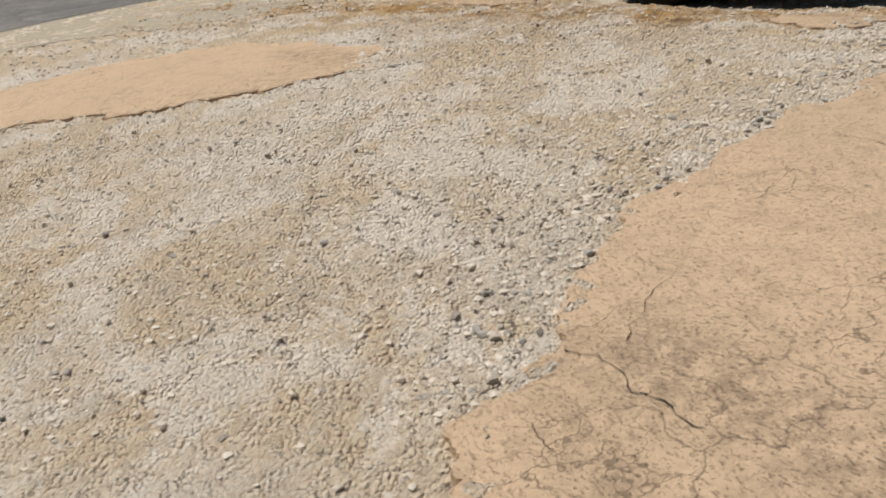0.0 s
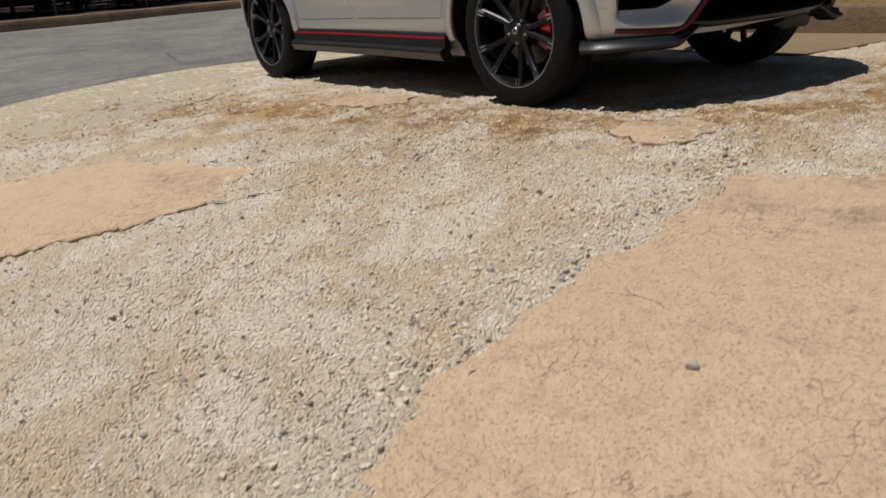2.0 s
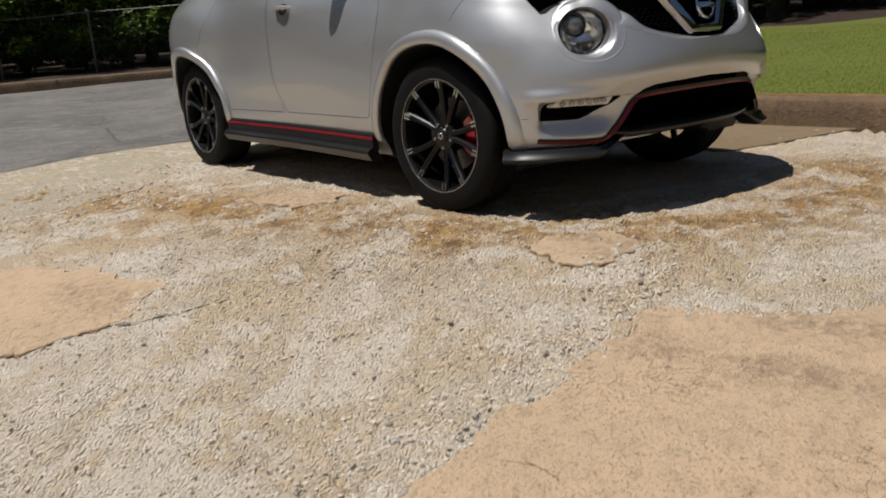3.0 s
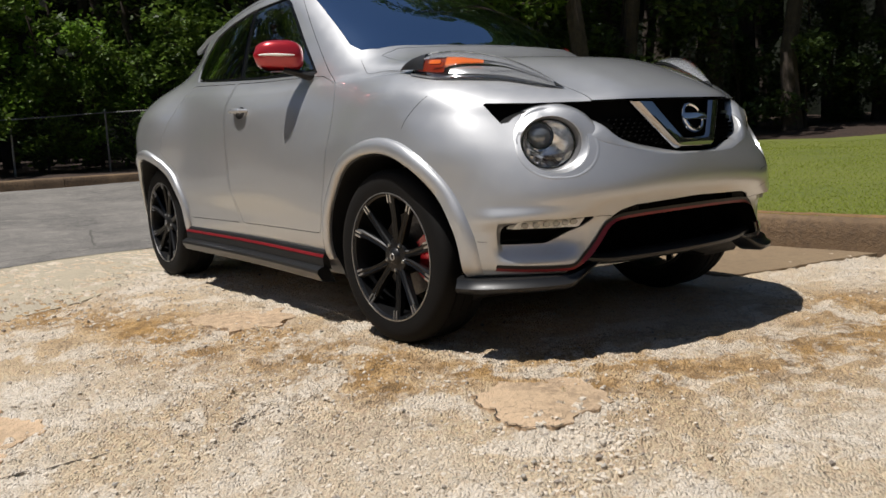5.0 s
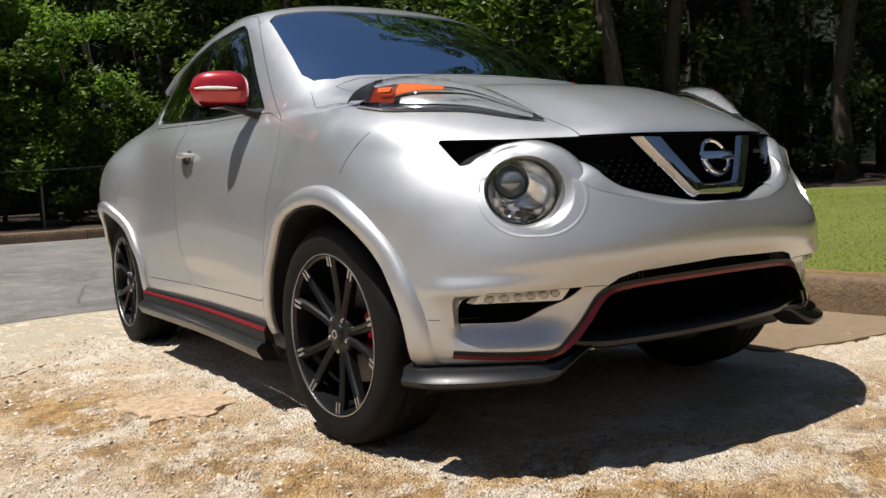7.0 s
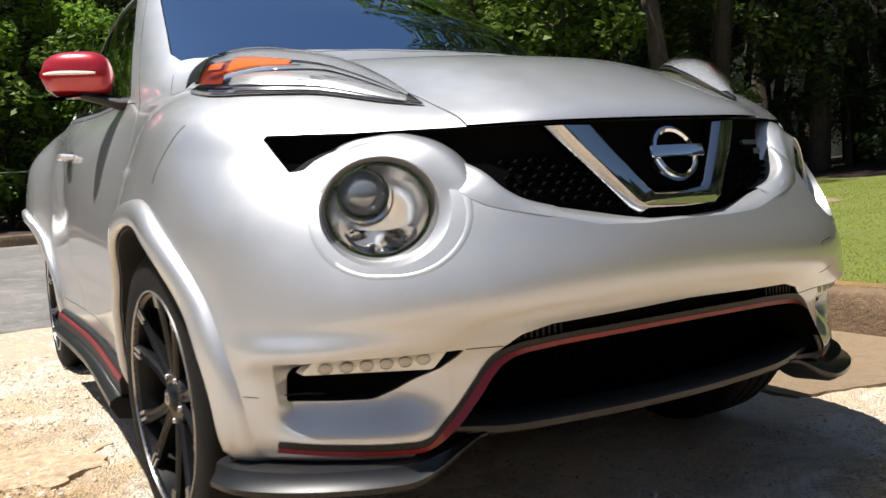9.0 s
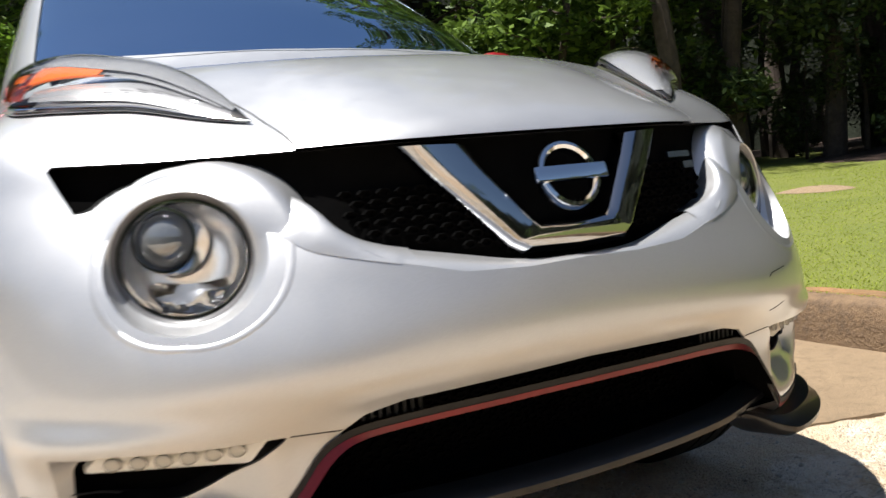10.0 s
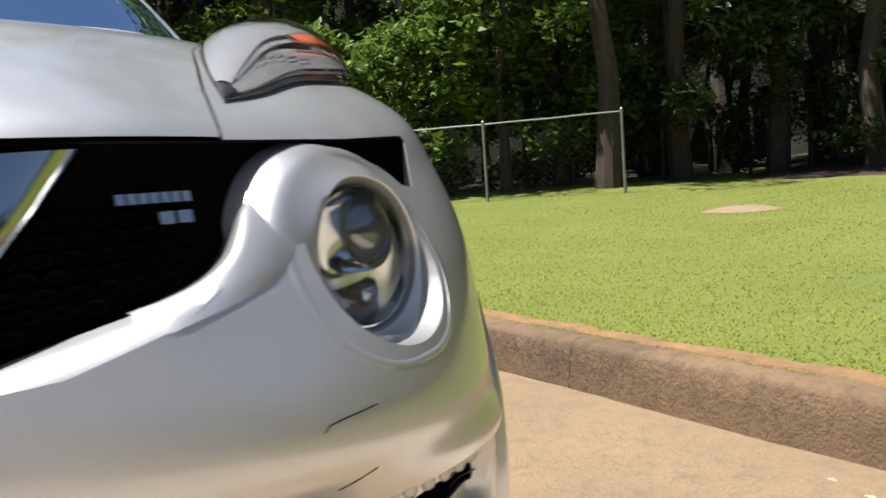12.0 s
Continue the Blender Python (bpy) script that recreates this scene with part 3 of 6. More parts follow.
half_hood = [(0.80, 0), (0.78, -0.25), (0.66, -0.375), (0.60, -0.383), (0.49, -0.402), (0.30, -0.445), (0.10, -0.52), (-0.10, -0.575), (-0.34, -0.59), (-0.352, -0.50), (-0.316, -0.30), (-0.300, 0)]
HOOD = half_hood + [(x, -y) for x, y in half_hood[-2:0:-1]]
FRONT_DOOR = rounded([(-0.515, 0.385), (-0.445, 0.6274), (-0.425, 0.79), (-0.435, 0.89), (-0.470, 1.000), (-0.60, 1.0464), (-1.2, 1.0665), (-1.45, 1.0780), (-1.435, 1.0017), (-1.43, 0.81), (-1.42, 0.5563), (-1.36, 0.385)], 0.03)
rear_arc = [(-2.53 + 0.50 * math.cos(radians(a)), 0.33 + 0.48 * math.sin(radians(a))) for a in (60, 45, 30, 15)]
REAR_DOOR = rounded([(-1.39, 0.385), (-1.436, 0.5563), (-1.446, 0.81), (-1.451, 1.0017), (-1.466, 1.0786), (-1.95, 1.1045), (-2.04, 1.1100), (-2.12, 1.038), (-2.20, 0.9135)] + rear_arc + [(-2.04, 0.385)], 0.02)
AXLES = (0.0, -2.53)
ARCH_A, ARCH_B = 0.425, 0.385


def circle(cx, cz, r, n=64):
    return [(cx + r * math.cos(2 * math.pi * i / n), cz + r * math.sin(2 * math.pi * i / n)) for i in range(n)]


def skin(inset, cutters):
    """The pieces of the car's surface, drawn in by inset, that lie within cutters, as sheets."""
    base = body_bm(inset)
    tree = BVHTree.FromBMesh(base)
    ob = mesh_object("skin", base, None)
    carve(ob, cutters, "INTERSECT")
    bm = bmesh.new()
    bm.from_mesh(ob.data)
    bpy.data.objects.remove(ob)
    gone = [f for f in bm.faces if tree.find_nearest(f.calc_center_median())[3] > 4e-4 or max(tree.find_nearest(v.co)[3] for v in f.verts) > 4e-4]
    bmesh.ops.delete(bm, geom=gone, context="FACES")
    out = islands(bm)
    bm.free()
    return out


def thick(bm, d):
    """Gives a sheet a thickness, inwards."""
    bmesh.ops.recalc_face_normals(bm, faces=bm.faces)
    bmesh.ops.solidify(bm, geom=bm.faces[:], thickness=d)
    return bm


car = thing("car", "silver compact crossover car with red mirrors, parked on broken concrete", "car")
OUTER = BVHTree.FromBMesh(body_bm())


def onto(p, way):
    """Where a line from p along way meets the car's outer form."""
    place, normal, _, _ = OUTER.ray_cast(Vector(p), Vector(way))
    return place, normal


def oval(cx, cz, a, b, n=72):
    return [(cx + a * math.cos(2 * math.pi * i / n), cz + b * math.sin(2 * math.pi * i / n)) for i in range(n)]


CROSS = 1.0 if (LAMP_AXIS.to_track_quat("Z", "Y").to_matrix() @ Vector((1, 0, 0))).y > 0 else -1.0


def lamp_frame(s):
    """The pose of a round headlamp: z out along its axis, y up."""
    a = LAMP_AXIS * Vector((1, s, 1))
    return Matrix.Translation(LAMP * Vector((1, s, 1))) @ a.to_track_quat("Z", "Y").to_matrix().to_4x4()


body = mesh_object("body", body_bm(), SILVER, 40)
body.parent = car
doors = mesh_object("doors", body_bm(), SILVER, 40)
carve(doors, prisms(*both(grown(FRONT_DOOR, -0.0016), "y", -1.1, -0.62), *both(grown(REAR_DOOR, -0.0016), "y", -1.1, -0.62)), "INTERSECT")
bonnet = mesh_object("bonnet", body_bm(), SILVER, 40)
carve(bonnet, prisms((grown(HOOD, -0.002), "z", GRILLE_TOP + 0.003, 1.4)), "INTERSECT")
carve(body, prisms(*both(grown(FRONT_DOOR, 0.0016), "y", -1.1, -0.62), *both(grown(REAR_DOOR, 0.0016), "y", -1.1, -0.62)))
carve(body, prisms((grown(HOOD, 0.002), "z", GRILLE_TOP, 1.4)))
carve(body, prisms((GRILLE_CUT, "x", 0.30, 1.2), (INTAKE, "x", 0.50, 1.2), *both(VENT, "x", 0.45, 1.2)))
carve(body, prisms(*both(SIDE_GLASS, "y", -0.9, -0.40), (SCREEN, "z", 1.075, 1.7), (TAIL_GLASS, "x", -3.5, -2.5)))
carve(body, prisms(*[c for x in AXLES for c in both(oval(x, 0.33, ARCH_A, ARCH_B), "y", -1.1, -0.52)]))


def lamp_wells(r):
    """Two closed cylinders where the round lamps sit."""
    holes = bmesh.new()
    for s in (1, -1):
        m = lamp_frame(s) @ Matrix.Translation((0.012 * s * CROSS, 0, 0.05)) @ Matrix.Diagonal((1, LAMP_HIGH, 1, 1))
        bmesh.ops.create_cone(holes, cap_ends=True, segments=64, radius1=r, radius2=r, depth=0.26, matrix=m)
    return holes


carve(body, lamp_wells(0.115))
smooth(body.data, 40)
for src, name in ((doors, "door"), (bonnet, "hood")):
    bm = bmesh.new()
    bm.from_mesh(src.data)
    for piece in islands(bm):
        part(name, piece, SILVER, car, "", 40)
    bm.free()
    bpy.data.objects.remove(src)

# glass, its black surround, and a black sheet standing in for the dark cabin
for piece in skin(0.004, prisms(*both(FRONT_PANE, "y", -0.9, -0.40), *both(REAR_PANE, "y", -0.9, -0.40), (grown(SCREEN, -0.004), "z", 1.075, 1.7), (TAIL_GLASS, "x", -3.5, -2.5))):
    c = middle(piece)
    name = "windscreen" if c.x > -0.8 else "rear_window" if c.x < -2.6 else "side_window"
    part(name, thick(piece, 0.003), SKY_SCREEN_GLASS if name == "windscreen" else TINT_GLASS, car, "dark tinted glass, reflected sky blue put into the windscreen").visible_shadow = False
for piece in skin(0.009, prisms(*both(grown(SIDE_GLASS, -0.0005), "y", -0.9, -0.40), (grown(SCREEN, -0.0005), "z", 1.075, 1.7), (grown(TAIL_GLASS, -0.0005), "x", -3.5, -2.5))):
    part("window_surround", thick(piece, 0.004), GLOSS_BLACK, car, "black window surround, its sheet standing in for the unlit interior")


bm = bmesh.new()
rings = []
for i in range(21):
    y = -0.57 + 1.14 * i / 20
    sweep = 0.10 * (abs(y) / 0.57) ** 3
    front, _ = onto((-2.12 + sweep, y, 2.0), (0, 0, -1))
    drop = 0.055 * (abs(y) / 0.57) ** 4
    tail = Vector((-2.66 + 2.2 * sweep, y, 1.420 - drop - 0.03 * abs(y)))
    rings.append([front + Vector((0, 0, 0.001)), front.lerp(tail, 0.5) + Vector((0, 0, 0.016)), tail + Vector((0.01, 0, 0.006)), tail - Vector((0, 0, 0.006)), tail + Vector((0.02, 0, -0.024)), front + Vector((-0.06, 0, -0.02))])
add_tube(bm, rings)
bmesh.ops.recalc_face_normals(bm, faces=bm.faces)
part("roof_spoiler", bm, SILVER, car, "silver roof spoiler", 50)

def face_along(bm, way):
    """Turns a sheet's faces so that they look along way."""
    bmesh.ops.recalc_face_normals(bm, faces=bm.faces)
    bm.normal_update()
    if sum(f.normal.dot(way) * f.calc_area() for f in bm.faces) < 0:
        bmesh.ops.reverse_faces(bm, faces=bm.faces[:])
        bm.normal_update()


# ---- the nose ----
def nose(y, z, out=0.0):
    """The place on the nose's surface at this height and offset, moved out along x."""
    place, normal = onto((1.5, y, z), (-1, 0, 0))
    return place + Vector((out, 0, 0))


def nose_panel(half, depth, k=24):
    """A panel behind a nose opening that follows the nose's curve at a depth, larger than the opening."""
    zs = [z for _, z in half]
    lo, hi, wide = min(zs), max(zs), max(-y for y, _ in half)
    bm = bmesh.new()
    rows = []
    for i in range(7):
        z = lo - 0.01 + (hi - lo + 0.02) * i / 6
        row = []
        for j in range(2 * k + 1):
            y = (j / k - 1) * (wide + 0.015)
            p = nose(y, max(0.3, 0.5 * (lo + hi) + 0.6 * (z - 0.5 * (lo + hi))))
            row.append((p.x - depth, y * (1 - depth * 0.25), z))
        rows.append(row)
    add_sheet(bm, rows)
    return thick(bm, 0.006)


def lining(outline, depth, closed=True):
    """The dark inner wall of an opening in the nose."""
    bm = bmesh.new()
    rows = [[], []]
    for y, z in outline:
        p = nose(y, max(z, 0.285))
        rows[0].append((p.x - 0.004, y, z))
        rows[1].append((p.x - depth, y, z))
    add_sheet(bm, rows, closed)
    bmesh.ops.recalc_face_normals(bm, faces=bm.faces)
    return bm


def dense(poly, gap=0.015):
    out = []
    for a, b in zip(poly, poly[1:] + poly[:1]):
        n = max(1, round((Vector(b) - Vector(a)).length / gap))
        out += [tuple(Vector(a).lerp(Vector(b), k / n)) for k in range(n)]
    return out


part("intake_lining", lining([p for p in dense(grown(INTAKE, -0.0015)) if p[1] > 0.318], 0.16, False), BLACK_MESH, car, "black intake lining")
part("grille_lining", lining(dense(grown(GRILLE_CUT, -0.0015)), 0.055), DARK_PLASTIC, car, "black grille surround")
for s in (1, -1):
    part("vent_lining", lining([(s * y, z) for y, z in dense(grown(VENT, -0.0012))], 0.07), DARK_PLASTIC, car, "black vent lining")
# a black sheet added under the car to give the darkness of its shade
bm = bmesh.new()
add_sheet(bm, [[(x, y, z + 0.02 * (abs(y) / 0.56) ** 4) for y in (-0.56, -0.4, -0.2, 0, 0.2, 0.4, 0.56)] for x, z in ((0.60, 0.305), (0.45, 0.285), (0.25, 0.25), (0.05, 0.215), (-0.4, 0.192), (-2.9, 0.192))])
bmesh.ops.recalc_face_normals(bm, faces=bm.faces)
part("under_shade", thick(bm, 0.004), BLACK_MESH, car, "black sheet standing in for the shade under the car")
grille = part("front_grille", nose_panel(half_grille, 0.050), BLACK_MESH, car, "black front grille")
carve(grille, lamp_wells(0.112))
part("lower_grille", nose_panel([(y, max(z, 0.315)) for y, z in half_intake], 0.15), BLACK_MESH, car, "black lower grille")
for s in (1, -1):
    bm = bmesh.new()
    rows = []
    for z in (0.37, 0.43, 0.49):
        rows.append([tuple(nose(s * y, z) - Vector((0.06, 0, 0))) for y in (0.44, 0.52, 0.60, 0.68, 0.735)])
    add_sheet(bm, rows)
    part("vent_back", thick(bm, 0.004), BLACK_MESH, car)
# the bevelled lower lip of the grille opening
bm = bmesh.new()
rows = []
half_lip = smooth_curve(LIP, 6)
for y, z, d in half_lip + [(-y, z, d) for y, z, d in half_lip[-2::-1]]:
    low, edge = nose(y, z - d - 0.002), nose(y, z)
    rows.append([(low.x - 0.012, y, low.z - 0.006), (low.x - 0.0005, y, low.z + 0.001), (low.x - 0.004 - 0.1 * d, y, low.z + 0.002 + 0.35 * d), (edge.x - 0.004 - 1.1 * d, y, edge.z), (edge.x - 0.010 - 1.2 * d, y, edge.z - 0.004), (edge.x - 0.06, y, edge.z - 0.03)])
add_sheet(bm, rows)
bmesh.ops.recalc_face_normals(bm, faces=bm.faces)
part("grille_lip", bm, SILVER, car, "bevelled silver lip below the grille", 70)
# the shoulder where the lip sweeps up into each lamp's surround
crest_line = smooth_curve([(0.262, 0.7085), (0.30, 0.7175), (0.335, 0.7305), (0.360, 0.748), (0.374, 0.767), (0.389, 0.787), (0.410, 0.803)], 5)
crease_line = smooth_curve([(0.262, 0.686), (0.31, 0.697), (0.36, 0.709), (0.40, 0.722), (0.424, 0.740), (0.438, 0.760), (0.446, 0.78)], 5)
for s in (1, -1):
    bm = bmesh.new()
    rows = []
    for i, ((yb, zb), (ya, za)) in enumerate(zip(crest_line, crease_line)):
        t = i / (len(crest_line) - 1)
        back = 0.026 * (1 - step(0.0, 0.55, t)) - 0.0015 + 0.005 * (1 - step(0.0, 0.12, t)) + 0.018 * step(0.66, 1.0, t)
        b, a = nose(s * yb, zb, -back), nose(s * ya, za, 0.0012 - 0.004 * (1 - step(0.0, 0.12, t)) - 0.012 * step(0.66, 1.0, t))
        row = [a + Vector((-0.006, 0, -0.001)), a]
        for f in (0.3, 0.6, 0.85):
            p = a.lerp(b, f)
            row.append(p + Vector((0.004, 0, 0.002)) * math.sin(math.pi * f))
        row += [b, b + Vector((-0.004, -s * 0.0025, 0.001)), b + Vector((-0.012, -s * 0.004, 0.0)), b + Vector((-0.055, -s * 0.002, -0.004))]
        rows.append(row)
    add_sheet(bm, rows)
    face_along(bm, Vector((0.6, 0, 0.8)))
    part("grille_shoulder", bm, SILVER, car, "silver shoulder below the lamp", 70)
# rows of small cells in the grille and the intake
for half, depth, step_y, zlo, zhi in ((half_grille, 0.038, 0.026, 0.69, 0.79), (half_intake, 0.14, 0.03, 0.36, 0.45)):
    bm = bmesh.new()
    for r in range(8):
        z = zlo + (zhi - zlo) * r / 7
        n = int(0.36 / step_y)
        for i in range(-n, n + 1):
            y = (i + 0.5 * (r % 2)) * step_y
            if half is half_grille and (abs(y) < 0.19 - (0.80 - z) * 0.9 or abs(y) > 0.335 or z < 0.665 + abs(y) * 0.21):
                continue
            p = nose(y, z, -depth)
            add_tube(bm, [[(p.x + dx, y + rr * math.cos(radians(a)), z + rr * 0.55 * math.sin(radians(a))) for a in range(0, 360, 60)] for dx, rr in ((0.0, 0.012), (0.008, 0.0115), (0.008, 0.0085), (0.001, 0.0085))])
    bmesh.ops.recalc_face_normals(bm, faces=bm.faces)
    tagged(part("grille_mesh", bm, BLACK_MESH, car, "black honeycomb mesh"), kind="stuff")

# the chrome V, swept along its path with a bevelled section
bm = bmesh.new()
v_outer = [(-0.243, 0.8534), (-0.205, 0.8049), (-0.115, 0.6964), (-0.095, 0.6821), (0.0, 0.6791)]
v_inner = [(-0.150, 0.8493), (-0.125, 0.81), (-0.072, 0.7369), (-0.060, 0.7258), (0.0, 0.7227)]
v_outer += [(-y, z) for y, z in v_outer[-2::-1]]
v_inner += [(-y, z) for y, z in v_inner[-2::-1]]
rings = []
for (ya, za), (yb, zb) in zip(v_outer, v_inner):
    ring = []
    for f, out in ((0.0, -0.05), (0.0, -0.024), (0.03, -0.020), (0.25, -0.006), (0.29, -0.005), (0.80, -0.0012), (0.84, -0.0025), (0.97, -0.012), (1.0, -0.05)):
        y, z = ya + (yb - ya) * f, za + (zb - za) * f
        ring.append(nose(y, z, out))
    rings.append(ring)
add_tube(bm, rings)
bmesh.ops.recalc_face_normals(bm, faces=bm.faces)
part("grille_chevron", bm, V_CHROME, car, "chrome V-shaped grille bar", 24)
BADGE = Matrix.Translation(nose(0.0, 0.790, 0.004)) @ pose(0, 0, 0, 0, 68, 0)
bm = bmesh.new()
rings = []
for i in range(48):
    a = 2 * math.pi * i / 48
    rings.append([BADGE @ Vector((-r * math.sin(a) , r * math.cos(a), h)) for r, h in ((0.043, -0.01), (0.0425, 0.005), (0.047, 0.009), (0.053, 0.007), (0.056, -0.002), (0.055, -0.01))])
add_sheet(bm, rings + rings[:1], True)
bmesh.ops.remove_doubles(bm, verts=bm.verts, dist=1e-5)
bmesh.ops.recalc_face_normals(bm, faces=bm.faces)
badge = part("badge", bm, CHROME, car, "round chrome badge with a cross bar")
bm = box_bm(0.025, 0.132, 0.012, (0, 0, 0.008), 0.003)
bmesh.ops.transform(bm, matrix=BADGE, verts=bm.verts)
part("badge_bar", bm, CHROME, badge)
for y0, z0, w, h in ((0.300, 0.806, 0.075, 0.010), (0.318, 0.787, 0.036, 0.012)):
    n = 7 if h < 0.012 else 2
    for i in range(n):
        bm = bmesh.new()
        y = y0 + w * ((i + 0.5) / n - 0.5)
        p = nose(y, z0, -0.030)
        bmesh.ops.create_cube(bm, size=1, matrix=Matrix.Translation(p) @ pose(0, 0, 0, 0, -14, 12) @ Matrix.Diagonal((0.006, w / n * 0.78, h, 1)))
        part("emblem_bar", bm, MACHINED, car, "small silver emblem bar")

# round headlamps
for s in (1, -1):
    fr = lamp_frame(s)
    out_axis = (fr.to_3x3() @ Vector((0, 0, 1))).normalized()
    headlamp = new("headlamp")
    headlamp.parent = car
    tagged(headlamp, "round projector headlamp with clear lens")
    flare, gasket = [], []
    for i in range(72):
        a = 2 * math.pi * i / 72
        u = fr.to_3x3() @ Vector((math.cos(a), math.sin(a) * LAMP_HIGH, 0))
        inner = max(0.0, u.y * s)                 # towards the car's middle
        low, high = max(0.0, -u.z), max(0.0, u.z)
        mouth = 0.1000 + 0.006 * inner
        lift = 0.006 + 0.024 * inner ** 1.3 + 0.004 * high
        rim = 0.111 + 0.048 * inner ** 1.2 + 0.018 * high + 0.018 * low

        def out(r):
            """The body's height over the lamp's plane, this far from its middle."""
            p = fr.translation + u * r
            hit, _ = onto(p + out_axis * 0.4, -out_axis)
            return max(-0.02, (hit - p).dot(out_axis)) if hit else 0.0

        crest = 0.014 * min(1.0, 2.6 * inner * max(0.0, high - 0.15))
        top = out(rim) + crest
        ring = [(mouth - 0.001, lift - 0.02), (mouth, lift - 0.001), (mouth + 0.0015, lift)]
        for f in (0.15, 0.35, 0.6, 0.82):
            r = mouth + 0.0015 + (rim - mouth) * f
            ring.append((r, lift + (top + 0.0012 - lift) * (0.55 * f + 0.45 * math.sin(f * math.pi / 2))))
        ring += [(rim, top + 0.0006), (rim + 0.006, out(rim + 0.006) + 0.0006 + 0.75 * crest), (rim + 0.013, out(rim + 0.013) - 0.0005), (rim + 0.019, out(rim + 0.019) - 0.010), (rim + 0.029, out(rim + 0.029) - 0.045)]
        flare.append([fr.translation + u * r + out_axis * h for r, h in ring])
        gasket.append([fr.translation + u * r + out_axis * h for r, h in ((0.0935, -0.012), (0.0935, -0.001), (0.0965, 0.001), (mouth - 0.0022, lift - 0.003), (mouth + 0.0004, lift - 0.002))])
    for name, rings, material, label in (("headlamp_bezel", flare, SILVER, "silver painted lamp surround"), ("headlamp_gasket", gasket, LAMP_WALL, "dark inner lamp wall")):
        bm = bmesh.new()
        add_sheet(bm, rings + rings[:1])
        bmesh.ops.remove_doubles(bm, verts=bm.verts, dist=1e-5)
        face_along(bm, out_axis)
        part(name, bm, material, headlamp, label, 60)
    squash = fr @ Matrix.Diagonal((1, LAMP_HIGH, 1, 1))
    out_x = -CROSS * s
    for name, prof, material, at in (
            ("reflector", [(0.0945, -0.004), (0.080, -0.032), (0.046, -0.060), (0.0, -0.066)], REFLECTOR, (0, 0)),
            ("inner_ring", [(0.0940, -0.006), (0.0925, 0.000), (0.088, 0.000), (0.0855, -0.010), (0.090, -0.014)], CHROME, (0, 0)),
            ("projector", [(0.050, -0.055), (0.048, -0.012), (0.046, -0.006), (0.042, -0.006), (0.040, -0.012)], CHROME, (0.026, 0.028)),
            ("projector_lens", [(0.040, -0.014), (0.034, -0.004), (0.022, 0.004), (0.010, 0.007), (0.0, 0.0075)], DARK_LENS, (0.026, 0.028))):
        bm = lathe(prof, 40 if name == "reflector" else 48, "z")
        bmesh.ops.transform(bm, matrix=(squash if at == (0, 0) else fr) @ Matrix.Translation((out_x * at[0], at[1], 0)), verts=bm.verts)
        part(name, bm, material, headlamp, "", 50 if name == "reflector" else 35)
    # a chrome plate added in the bowl to catch a band of reflected sky
    bm = bmesh.new()
    rows = []
    for k in range(5):
        f = k / 4
        half_w = 0.070 * (1 - 0.45 * f)
        rows.append([(half_w * w, -0.024 - 0.044 * f - 0.012 * (1 - w * w), -0.046 + 0.030 * f - 0.004 * math.sin(9 * w + 5 * f)) for w in (-1, -0.6, -0.2, 0.2, 0.6, 1)])
    add_sheet(bm, rows)
    bmesh.ops.transform(bm, matrix=fr, verts=bm.verts)
    face_along(bm, out_axis)
    part("added_sky_plate", bm, CHROME, headlamp, "", 20)
    bm = lathe([(0.0940, -0.004), (0.086, 0.004), (0.070, 0.010), (0.045, 0.0145), (0.02, 0.0165), (0.0, 0.017)], 56, "z")
    bmesh.ops.transform(bm, matrix=squash, verts=bm.verts)
    face_along(bm, out_axis)
    part("headlamp_lens", bm, CLEAR_LENS, headlamp, "clear domed lens").visible_shadow = False

